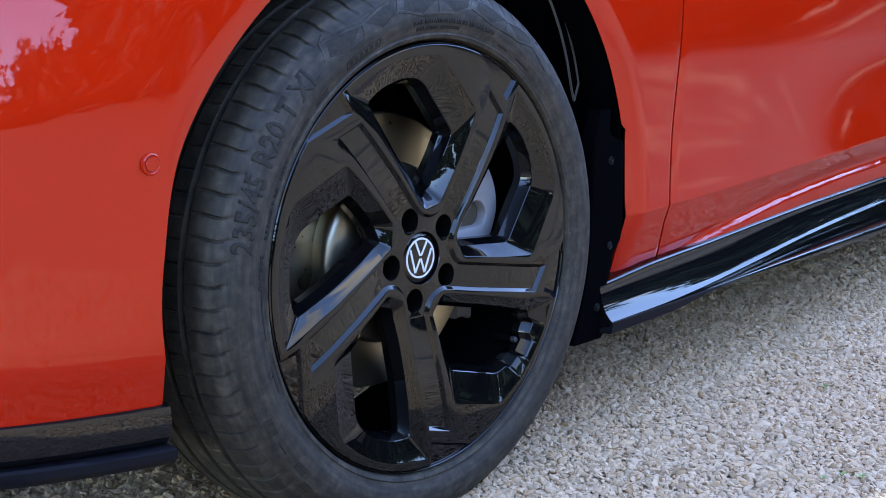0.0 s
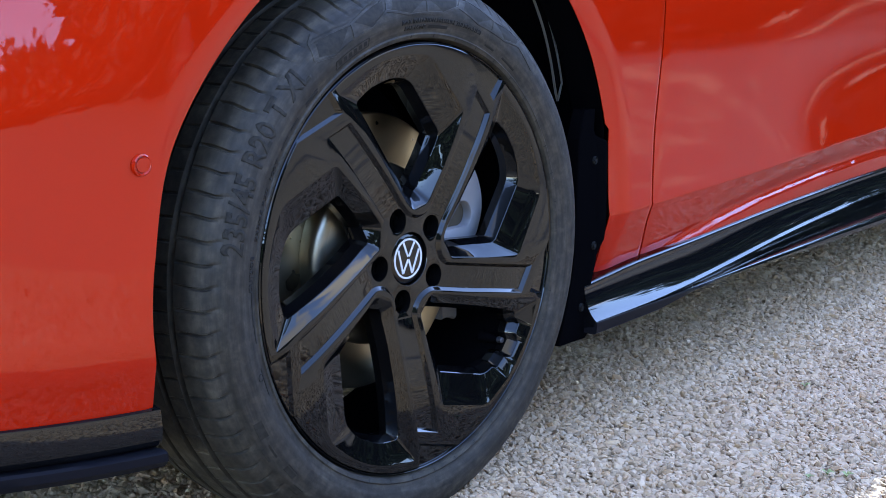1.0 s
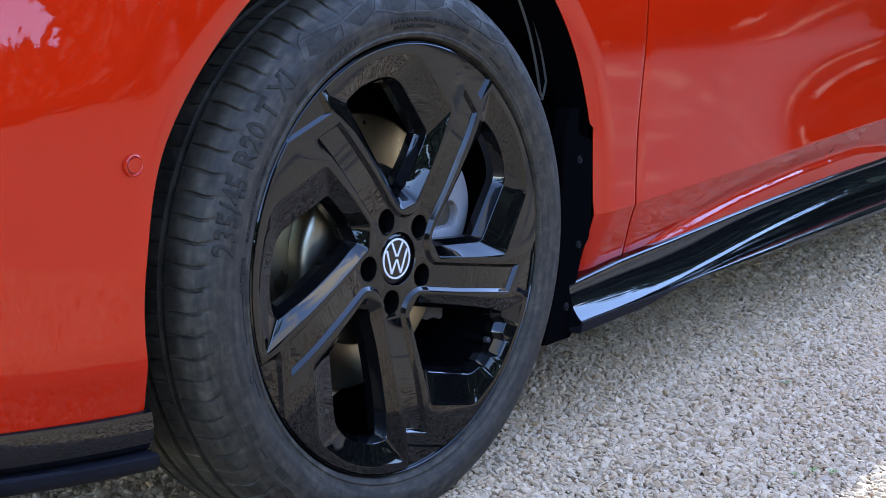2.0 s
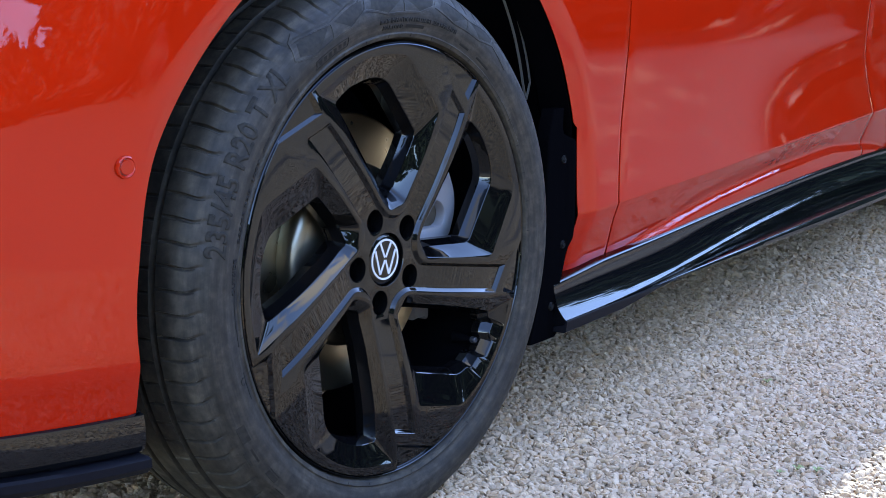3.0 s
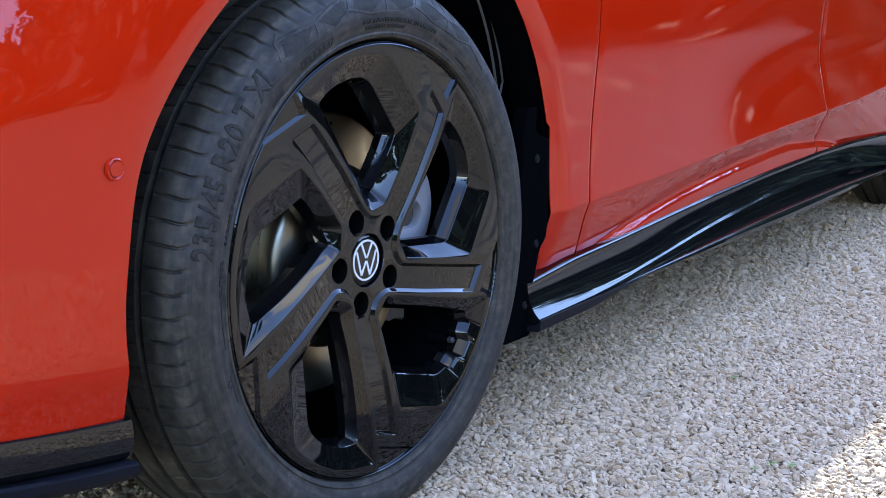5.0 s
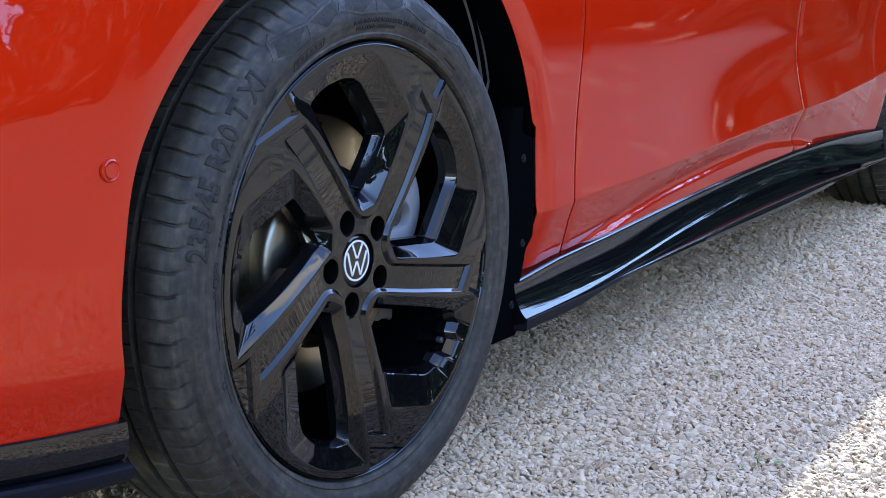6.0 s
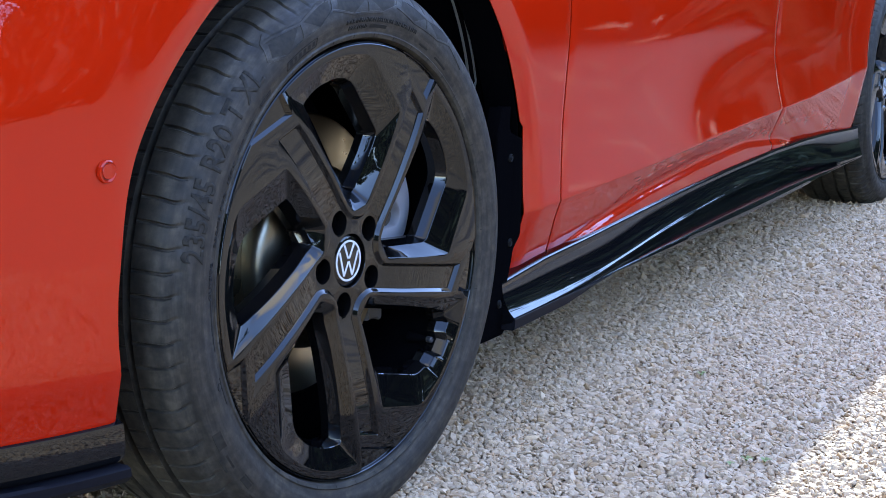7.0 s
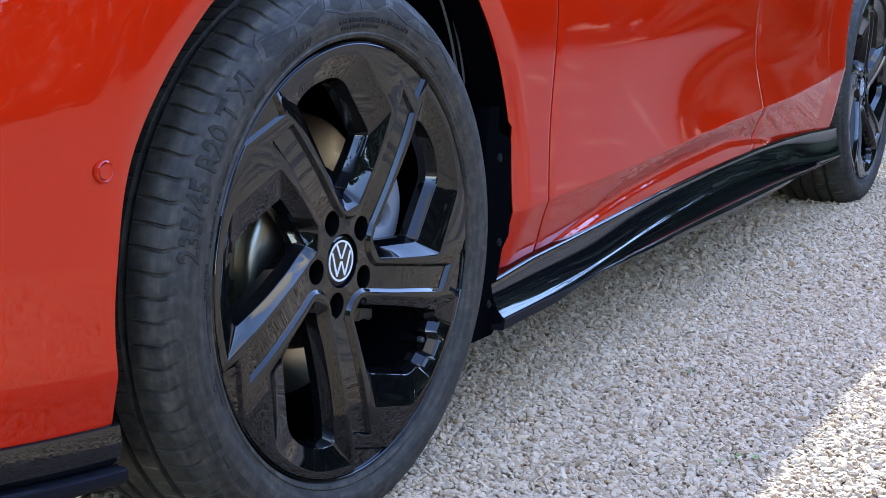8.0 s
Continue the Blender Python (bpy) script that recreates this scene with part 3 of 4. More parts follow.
        row = [(x, yc + 0.004, top), (x, yc - 0.0030 + 0.002 * ease(0.7, 0.8, x), top - 0.0006), (x, yc - 0.0036 + 0.003 * ease(0.7, 0.8, x), top - 0.0012), (x, yc - 0.0020, low), (x, yc + 0.001, low - 0.0020), (x, yc + 0.03, low - 0.0030)]
        lip.append([(p[0], 2 * MID - p[1], p[2]) for p in row] if mirror else row)
    b.grid(lip)
    b.poly(lip[0])
    part("skirt_lip", b.mesh("skirt_lip", SATIN, 40), ob, "satin black lower lip")


skirt(False)
skirt(True)


def front_lip(mirror):
    """Black lower edge of the bumper: a gloss band over a satin blade."""
    for name, m, sect in (("bumper_trim", GLOSS, [(0.020, 0.2370), (0.0060, 0.2350), (0.0012, 0.2325), (0.0008, 0.2305), (0.0006, 0.226), (0.0004, 0.214), (0.0010, 0.206), (0.0028, 0.198), (0.0060, 0.192), (0.0105, 0.188), (0.03, 0.187)]),
                          ("bumper_lip", SATIN, [(0.03, 0.186), (0.000, 0.186), (-0.004, 0.183), (-0.004, 0.174), (0.004, 0.166), (0.05, 0.163)])):
        b = Build()
        rows = []
        for x in steps(-0.95, -0.402, 50):
            row = [(x + 0.004 * (0.23 - z) / 0.05, flank(x, 0.300) + 0.0185 + dy, z) for dy, z in sect]
            rows.append([(p[0], 2 * MID - p[1], p[2]) for p in row] if mirror else row)
        b.grid(rows)
        b.poly(rows[-1])
        part(name, b.mesh(name, m, 40), car, "gloss black trim strip" if m is GLOSS else "satin black lower lip")


front_lip(False)
front_lip(True)

# parking sensor in the bumper corner
b = Build()
b.lathe([(0.0, -0.0008), (0.0070, -0.0008), (0.0080, 0.0004), (0.0082, 0.003)], 28)
yS = flank(-0.427, 0.4995)
lean_s = pose(0, 0, 0, 0, 0, -3.2)
part("parking_sensor", b.mesh("sensor_face", RED), car, "round red parking sensor", pose(-0.427, yS - 0.0006, 0.4995) @ lean_s)
b = Build()
b.lathe([(0.0083, 0.003), (0.0085, -0.0004), (0.0100, -0.0022), (0.0116, -0.0014), (0.0122, 0.002)], 32)
part("sensor_ring", b.mesh("sensor_ring", RED), car, "", pose(-0.427, yS - 0.0004, 0.4995) @ lean_s)
b = Build()
b.lathe([(0.0079, 0.0012), (0.0087, 0.0012)], 32)
part("sensor_gap", b.mesh("sensor_gap", RUBSEAL), car, "", pose(-0.427, yS - 0.0016, 0.4995) @ lean_s)


# wheel housings: liner, flap behind the wheel with its bolts
def housing(cx, mirror, front):
    b = Build()
    rows = []
    for k in range(41):
        phi = 190 - 205 * k / 40
        back = 0.034 * ease(115, 172, phi) + 0.034 * ease(14, -4, phi) if front else 0.0
        e = (arch_edge(max(0, min(180, phi))) if front else 0.425) + 0.004
        c, s = math.cos(radians(phi)), math.sin(radians(phi))
        rows.append([(cx + (e + g) * c, y + back, HUB + (e + g) * s) for g, y in ((0.004, 0.012), (0.006, 0.05), (0.006, 0.065), (0.012, 0.07), (0.012, 0.16), (0.004, 0.17), (0.004, 0.33), (-0.24, 0.35))])
    if mirror:
        rows = [[(p[0], 2 * MID - p[1], p[2]) for p in r] for r in rows]
    b.grid(rows)
    part("wheel_arch_liner", b.mesh("liner", WELL, 40), car, "matt black wheel arch liner")


for mirror in (False, True):
    housing(0.0, mirror, True)
    housing(BASE, mirror, False)


FLAP_IN = [(0.150, 0.345), (0.25, 0.378), (0.36, 0.385), (0.45, 0.390), (0.492, 0.405)]
FLAP_OUT = [(0.150, 0.414), (0.158, 0.424), (0.232, 0.428), (0.262, 0.440), (0.300, 0.450), (0.325, 0.4535), (0.345, 0.4535), (0.435, 0.4535), (0.444, 0.450), (0.4536, 0.432), (0.462, 0.428), (0.492, 0.430)]


def flap():
    """Black plastic flap closing the arch behind the front wheel."""
    b = Build()
    yq = lambda x, z: 0.0015 + 0.0085 * ease(0.449, 0.436, x) * ease(0.27, 0.30, z) + 0.0085 * ease(0.30, 0.27, z) + 0.03 * max(0.0, 0.436 - x)
    rows = []
    for z in heights(0.150, 0.492, 40, [a for a, _ in FLAP_OUT]):
        x0, x1 = lerp(FLAP_IN, z), lerp(FLAP_OUT, z)
        row = [(x0 - 0.001, yq(x0, z) + 0.02, z), (x0, yq(x0, z), z), (x0 + 0.0015, yq(x0, z) - 0.0018, z)]
        for k in range(1, 8):
            x = x0 + (x1 - x0) * k / 8
            row.append((x, yq(x, z) - 0.0022, z))
        row += [(x1 - 0.0015, yq(x1, z) - 0.0018, z), (x1, yq(x1, z), z), (x1, yq(x1, z) + 0.02, z)]
        rows.append(row)
    rows = [[(p[0], p[1] + 0.02, p[2] + 0.001) for p in rows[0]]] + rows + [[(p[0], p[1] + 0.02, p[2] - 0.001) for p in rows[-1]]]
    b.grid(rows)
    ob = part("mud_flap", b.mesh("mud_flap", WELL, 30), car, "black plastic flap with three bolts")
    for x, z in ((0.4297, 0.4158), (0.4305, 0.288), (0.3996, 0.1991)):
        s = Build()
        s.lathe([(0.0, -0.0030), (0.0028, -0.0030), (0.0034, -0.0012), (0.0036, -0.0010), (0.0052, -0.0026), (0.0062, -0.0016), (0.0066, 0.002)], 18)
        part("bolt", s.mesh("bolt", BLACKOUT), ob, "", pose(x, yq(x, z) - 0.0022, z))


flap()
# pressed panel in the liner, its raised edges meeting in a point
RIB_OUT, RIB_IN = [(58, 0.4960), (40, 0.4905), (34, 0.4858), (29, 0.4804), (23.8, 0.4735)], [(58, 0.4870), (41, 0.4752), (35, 0.4692), (29, 0.4613), (23.8, 0.4538), (21.4, 0.4540)]


def rib_line(table, n=20):
    lo, hi = min(a_ for a_, _ in table), max(a_ for a_, _ in table)
    turn = sorted(table)
    return [(a_, lerp(turn, a_)) for a_ in steps(hi, lo, n)]


def at_arch(a_, r, y):
    return (r * math.cos(radians(a_)), y, HUB + r * math.sin(radians(a_)))


b = Build()
b.grid([[at_arch(a_, lerp(sorted(RIB_IN), a_), 0.0705), at_arch(a_, lerp(sorted(RIB_OUT), a_), 0.0705), at_arch(a_, lerp(sorted(RIB_OUT), a_) + 0.02, 0.0735)] for a_ in steps(58, 23.8, 24)])
liner_panel = part("liner_panel", b.mesh("liner_panel", WELL, 40), car, "matt black pressed panel of the wheel arch liner")
for line in (rib_line(RIB_OUT), rib_line(RIB_IN), [(23.8, 0.4735), (22.6, 0.464), (21.4, 0.4540)]):
    b = Build()
    b.grid([[at_arch(a_, r + g, y) for g, y in ((-0.0014, 0.0712), (-0.0009, 0.0682), (0.0009, 0.0682), (0.0014, 0.0712))] for a_, r in line])
    part("liner_rib", b.mesh("liner_rib", RIBMAT, 40), liner_panel)

# underside, closing the body below
b = Build()
for x0, x1, y0, y1 in ((0.50, 2.50, 0.07, 1.77), (-0.72, 3.8, 0.40, 1.44), (-0.62, -0.46, 0.17, 1.67), (2.42, 3.50, 0.26, 1.58)):
    b.box(((x0 + x1) / 2, (y0 + y1) / 2, 0.275), (x1 - x0, y1 - y0, 0.17))
part("underbody", b.mesh("underbody", BLACKOUT, 0), car, "black underbody panels")

# bonnet, cabin and tail
def deck(name, xs, zf, m, drop=0.05, edge=0.93, label=""):
    b = Build()
    rows = []
    for x in xs:
        y0 = flank(x, edge) + 0.004
        row = []
        for k in range(21):
            u = k / 20
            y = y0 + (2 * MID - 2 * y0) * u
            row.append((x, y, zf(x) - drop * (2 * u - 1) ** 4 - 0.01 * (2 * u - 1) ** 2))
        rows.append(row)
    b.grid(rows)
    part(name, b.mesh(name, m, 50), car, label)


deck("bonnet", steps(-0.90, 0.48, 28), lambda x: 0.965 + 0.115 * ease(-1.1, 0.5, x) - 0.07 * ease(-0.45, -0.95, x), RED, 0.05)
ROOF = [(0.40, 1.06), (0.62, 1.20), (0.9, 1.35), (1.25, 1.49), (1.7, 1.54), (2.3, 1.54), (3.0, 1.50), (3.45, 1.43), (3.75, 1.20), (3.92, 0.99)]


def cabin_row(x, n=28):
    top = lerp(ROOF, x)
    belt = 0.975
    yb = flank(x, belt) + 0.004
    up = max(0.0, top - belt)
    pts = []
    for k in range(n + 1):
        u = k / n
        a = math.pi * u
        cx = math.copysign(abs(math.cos(a)) ** 0.42, math.cos(a))
        s = math.sin(a) ** 0.55
        half = (MID - yb) * (1 - 0.30 * (s * up / 0.57) ** 1.3)
        pts.append((x, MID - half * cx, belt + up * s))
    return pts


for name, xs, k0, k1, m in (("windscreen", steps(0.42, 1.24, 12), 5, 23, GLASS), ("roof", steps(1.24, 3.42, 24), 6, 22, RED), ("rear_window", steps(3.42, 3.82, 8), 5, 23, GLASS),
                            ("side_window", steps(0.42, 1.83, 20), 0, 4, GLASS), ("side_window", steps(1.87, 2.80, 14), 0, 4, GLASS), ("side_window", steps(2.84, 3.45, 10), 0, 4, GLASS),
                            ("side_window", steps(0.42, 1.83, 20), 24, 28, GLASS), ("side_window", steps(1.87, 2.80, 14), 24, 28, GLASS), ("side_window", steps(2.84, 3.45, 10), 24, 28, GLASS),
                            ("roof_rail", steps(0.42, 3.82, 40), 4, 6, RED), ("roof_rail", steps(0.42, 3.82, 40), 22, 24, RED), ("pillar", steps(1.83, 1.87, 1), 0, 4, GLOSS), ("pillar", steps(1.83, 1.87, 1), 24, 28, GLOSS),
                            ("pillar", steps(2.80, 2.84, 1), 0, 4, GLOSS), ("pillar", steps(2.80, 2.84, 1), 24, 28, GLOSS), ("pillar", steps(3.45, 3.82, 4), 0, 4, RED), ("pillar", steps(3.45, 3.82, 4), 24, 28, RED)):
    b = Build()
    lo, hi = (k0, k1)
    b.grid([cabin_row(x)[lo:hi + 1] for x in xs])
    part(name, b.mesh(name, m, 50), car, {"windscreen": "dark tinted windscreen", "side_window": "dark tinted side window"}.get(name, ""))
deck("tailgate", steps(3.78, 3.95, 6), lambda x: 1.03 - 0.25 * ease(3.85, 4.0, x), RED, 0.02, 0.95)
# ---------------------------------------------------------------- wheels
SPOKE0 = 52.4           # angle of the first spoke, degrees


FACE = -0.0020          # plane of the wheel's outer face


def dish(r):
    """How far the wheel's face lies in from the rim's edge, at radius r: flat outside, hollowing towards the hub."""
    return FACE + 0.0150 * min(1.0, max(0.0, (0.205 - r) / 0.13)) ** 1.5


def uv(rel, r):
    return (r * math.cos(radians(rel)), r * math.sin(radians(rel)))


def turned(p, deg):
    """A point of the wheel's face, turned about the axle."""
    c, s_ = math.cos(radians(deg)), math.sin(radians(deg))
    return (p[0] * c - p[1] * s_, p[0] * s_ + p[1] * c)


def next_arm(u, v):
    """A point given along the following spoke, 72 degrees on."""
    return turned((u, v), 72)


def soft_path(corners, reach, closed=True, bend=6, run=5):
    """A path through corners, each rounded off over reach metres; equal counts of points for equal counts of corners."""
    pts, n = [Vector(p[:2]) for p in corners], len(corners)
    out = []
    for k in range(n):
        if not closed and k in (0, n - 1):
            out.append([pts[k]])
            continue
        a_, b_, c_ = pts[k - 1], pts[k], pts[(k + 1) % n]
        f = min(reach[k], 0.48 * (a_ - b_).length, 0.48 * (c_ - b_).length)
        p, q = b_ + (a_ - b_).normalized() * f, b_ + (c_ - b_).normalized() * f
        out.append([p * (1 - t) ** 2 + b_ * 2 * t * (1 - t) + q * t * t for t in steps(0, 1, bend)])
    path = []
    for k in range(n):
        path += out[k]
        if closed or k < n - 1:
            a_, b_ = out[k][-1], out[(k + 1) % n][0]
            path += [a_.lerp(b_, j / run) for j in range(1, run)]
    return path


def inside(p, loop):
    """Whether a point lies within a closed path."""
    hit = False
    for k in range(len(loop)):
        a_, b_ = loop[k - 1], loop[k]
        if (a_[1] > p[1]) != (b_[1] > p[1]) and p[0] < (b_[0] - a_[0]) * (p[1] - a_[1]) / (b_[1] - a_[1]) + a_[0]:
            hit = not hit
    return hit


def flat_fill(b, loop, holes, height):
    """Fills a closed path, less its holes, with triangles at the height that each point's radius gives."""
    pts, edges = [], []
    for path in [loop] + holes:
        n = len(pts)
        pts += [Vector(p[:2]) for p in path]
        edges += [(n + k, n + (k + 1) % len(path)) for k in range(len(path))]
    co, _, tri, _, _, _ = delaunay_2d_cdt(pts, edges, [], 0, 1e-7)
    faces = []
    for f in tri:
        c = (sum(co[i].x for i in f) / 3, sum(co[i].y for i in f) / 3)
        if inside(c, loop) and not any(inside(c, h) for h in holes):
            faces.append(tuple(f))
    b.add([(p.x, height(p.length), p.y) for p in co], faces)


def side_step(path, dist):
    """An open path moved sideways, to its left."""
    out = []
    for k, p in enumerate(path):
        d0 = (path[k] - path[k - 1]).normalized() if k else None
        d1 = (path[k + 1] - path[k]).normalized() if k < len(path) - 1 else None
        d0, d1 = d0 or d1, d1 or d0
        m = (Vector((-d0.y, d0.x)) + Vector((-d1.y, d1.x))).normalized()
        out.append(p + m * dist / max(0.5, m.dot(Vector((-d1.y, d1.x)))))
    return out


# one fifth of the wheel: the opening between two spokes with its broad bevel, and the sunken channel's edge round it
OPEN_TOP = [(0.0735, 0.0165), (0.133, 0.0288), (0.1970, 0.0462), uv(33, 0.2570), uv(45, 0.2622), uv(57, 0.2632),
            next_arm(0.2600, -0.0050), next_arm(0.160, -0.0195), next_arm(0.0915, -0.0285), next_arm(0.0500, -0.0358)]
OPEN_LOW = [(0.0830, 0.0312), (0.114, 0.0412), (0.1545, 0.0540), uv(39.5, 0.2265), uv(47, 0.2335), uv(57, 0.2345),
            next_arm(0.2275, -0.0288), next_arm(0.158, -0.0335), next_arm(0.090, -0.0425), next_arm(0.0590, -0.0476)]
OPEN_DROP = (0.0180, 0.0175, 0.0150, 0.0110, 0.0106, 0.0104, 0.0100, 0.0090, 0.0095, 0.0100)
CHANNEL = [(0.2225, -0.0022), (0.2325, 0.0400), (0.150, 0.0248), (0.0690, 0.0102), (0.0535, 0.0195), next_arm(0.0500, -0.0318), next_arm(0.070, -0.0285), next_arm(0.120, -0.0206), next_arm(0.165, -0.0120), next_arm(0.2225, -0.0022)]
WALL, SUNK = 0.0054, 0.0050                            # the channel's sloping wall: width and depth
HOLE_R, HOLE_AT, HOLE_TURN = 0.0150, 0.0550, -12.0     # bolt holes: radius, distance from the axle, angle from the spoke
HUB_END = 0.0760                                       # where the spokes' floors take over from the hub
CAP_R = 0.0343
channel_top = soft_path(CHANNEL, (0, 0.0030, 0.03, 0.012, 0.009, 0.008, 0.012, 0.02, 0.02, 0), closed=False)
channel_low = side_step(channel_top, WALL)
_end, _arm = Vector(CHANNEL[1]) - Vector(CHANNEL[0]), Vector(CHANNEL[0]) - Vector((0.165, -0.0120))
_end, _arm = Vector((-_end.y, _end.x)).normalized(), Vector((-_arm.y, _arm.x)).normalized()
channel_low[0] = Vector(CHANNEL[0]) + WALL * (_end + _arm) / (1 + _end.dot(_arm))      # the channel's end and side meet
channel_low[-1] = Vector(turned(channel_low[0], 72))


def spoke_mesh(name, pocket=False):
    """One fifth of the wheel's face: half of two spokes' ridges round an opening, one spoke's channel, and the recess at its end.
    pocket: with the cut-out for the valve in the opening's outer bevel."""
    b = Build()
    tops, lows, drops = list(OPEN_TOP), list(OPEN_LOW), list(OPEN_DROP)
    reach0 = [0.006, 0.03, 0.007, 0.014, 0.03, 0.03, 0.0035, 0.03, 0.02, 0.007]
    reach1 = [0.004, 0.02, 0.006, 0.016, 0.02, 0.02, 0.0070, 0.03, 0.02, 0.004]
    if pocket:
        cut = ((44.0, 0.2330), (45.0, 0.2400), (49.5, 0.2425), (51.0, 0.2520), (56.5, 0.2525), (58.5, 0.2440), (62.0, 0.2440), (63.0, 0.2340))
        tops[4:6] = [uv(a_, 0.2618 + 0.0001 * (a_ - 44)) for a_, _ in cut]
        lows[4:6] = [uv(a_, r) for a_, r in cut]
        drops[4:6] = [0.0100, 0.0085, 0.0080, 0.0045, 0.0045, 0.0075, 0.0075, 0.0100]
        reach0[4:6], reach1[4:6] = [0.002] * 8, [0.0015] * 8
    top, low = soft_path(tops, reach0), soft_path(lows, reach1)
    drop = [p.x for p in soft_path([(d, 0.01 * k) for k, d in enumerate(drops)], (0.003,) * len(drops))]
    middle = Vector(uv(33, 0.150))
    nick = [uv(0.6, 0.2690), uv(0.5, 0.2385), uv(17.2, 0.2690)]            # recess at the channel's outer end
    rim_arc = [Vector(uv(a, 0.2690)) for a in steps(72.6, 17.2, 36)]
    loop = list(channel_top) + [Vector(next_arm(*nick[1]))] + rim_arc + [Vector(nick[1])]
    flat_fill(b, loop, [top], dish)
    # the opening's bevel and its slanting wall
    rows = []
    for k, (q, r, d) in enumerate(zip(top, low, drop)):
        y, g = dish(q.length), r - q
        n = g.normalized()
        along = low[(k + 1) % len(low)] - low[k - 1]
        into = Vector((-along.y, along.x)).normalized()
        if into.dot(middle - r) < 0:
            into = -into
        row = [(q.x, y, q.y)]
        for dist, dy in ((0.0006, 0.00013), (0.0014, 0.0005)):
            p = q + n * dist
            row.append((p.x, y + dy, p.y))
        for t in (0.5, 1.0):
            p = q.lerp(r, t) - n * (0.0012 if t == 1.0 else 0)
            row.append((p.x, y + d * t - (0.0005 if t == 1.0 else 0), p.y))
        p = r - n * 0.0003
        row += [(p.x, y + d + 0.0004, p.y), (r.x, y + d + 0.0014, r.y)]
        for dist, dy in ((0.0058, 0.0130), (0.0064, 0.0142), (0.0066, 0.0260)):
            p = r + into * dist
            row.append((p.x, y + d + dy, p.y))
        rows.append(row)
    b.grid(rows + [rows[0]])
    # the channel's wall
    rows = []
    for p, q in zip(channel_top, channel_low):
        y = dish(p.length)
        rows.append([(*(p.lerp(q, t)).to_tuple()[:1], y + SUNK * h, p.lerp(q, t).y) for t, h in ((0, 0), (0.12, 0.03), (0.26, 0.17), (0.80, 0.88), (0.92, 0.98), (1.0, 1.0))])
    b.grid(rows)
    # the channel's floor, from the hub outwards
    other = [Vector(turned(p, -72)) for p in channel_low if turned(p, -72)[0] > HUB_END - 0.004 and abs(turned(p, -72)[1]) < 0.05]
    edge0 = sorted(((p.x, p.y) for p in other), key=lambda e: e[0])
    edge1 = sorted(((p.x, p.y) for p in channel_low[8:40] if p.x > HUB_END - 0.004), key=lambda e: e[0])
    end0, end1 = edge0[-1], max(edge1, key=lambda e: e[0])
    rows = []
    for t in steps(0, 1, 24):
        u0, u1 = HUB_END + (end0[0] - HUB_END) * t, HUB_END + (end1[0] - HUB_END) * t
        v0, v1 = lerp(edge0, u0), lerp(edge1, u1)
        row = []
        for j in range(5):
            u, v = u0 + (u1 - u0) * j / 4, v0 + (v1 - v0) * j / 4
            row.append((u, dish(math.hypot(u, v)) + SUNK, v))
        rows.append(row)
    b.grid(rows)
    # the recess between channel and rim
    depth = 0.0042
    foot = [uv(1.5, 0.2690), uv(2.1, 0.2440), uv(15.6, 0.2690)]
    for k in range(2):
        (x0, z0), (x1, z1), (x2, z2), (x3, z3) = nick[k], nick[k + 1], foot[k + 1], foot[k]
        b.poly([(x0, FACE, z0), (x1, FACE, z1), (x2, FACE + depth, z2), (x3, FACE + depth, z3)])
    arc = [uv(a, 0.2690) for a in steps(1.5, 15.6, 10)]
    b.poly([(x, FACE + depth, z) for x, z in arc + [foot[1]]])
    # outer edge, rolled over to the rim
    rows = []
    for rel in steps(0.6, 72.6, 96):
        sunk = depth * (ease(0.6, 1.5, rel) - ease(15.6, 17.2, rel))
        rows.append([(*uv(rel, r)[:1], FACE + sunk * f + dy, uv(rel, r)[1]) for r, dy, f in ((0.2690, 0, 1), (0.2698, 0.0004, 1), (0.2704, 0.0014, 0.6), (0.2708, 0.008, 0))])
    b.grid(rows)
    return b.mesh(name, WHEEL, 24)


def rim_mesh():
    b = Build()
    b.lathe([(0.262, 0.010), (0.2705, 0.0040), (0.2709, -0.0006), (0.2718, -0.0018), (0.2730, -0.0006), (0.2736, 0.012), (0.260, 0.020), (0.252, 0.022)], 160)
    return b.mesh("rim", WHEEL, 30)


def barrel_mesh():
    b = Build()
    b.lathe([(0.2665, 0.006), (0.2560, 0.030), (0.2480, 0.060), (0.2400, 0.10), (0.2400, 0.20), (0.262, 0.21)], 120)
    return b.mesh("barrel", WELL, 30)


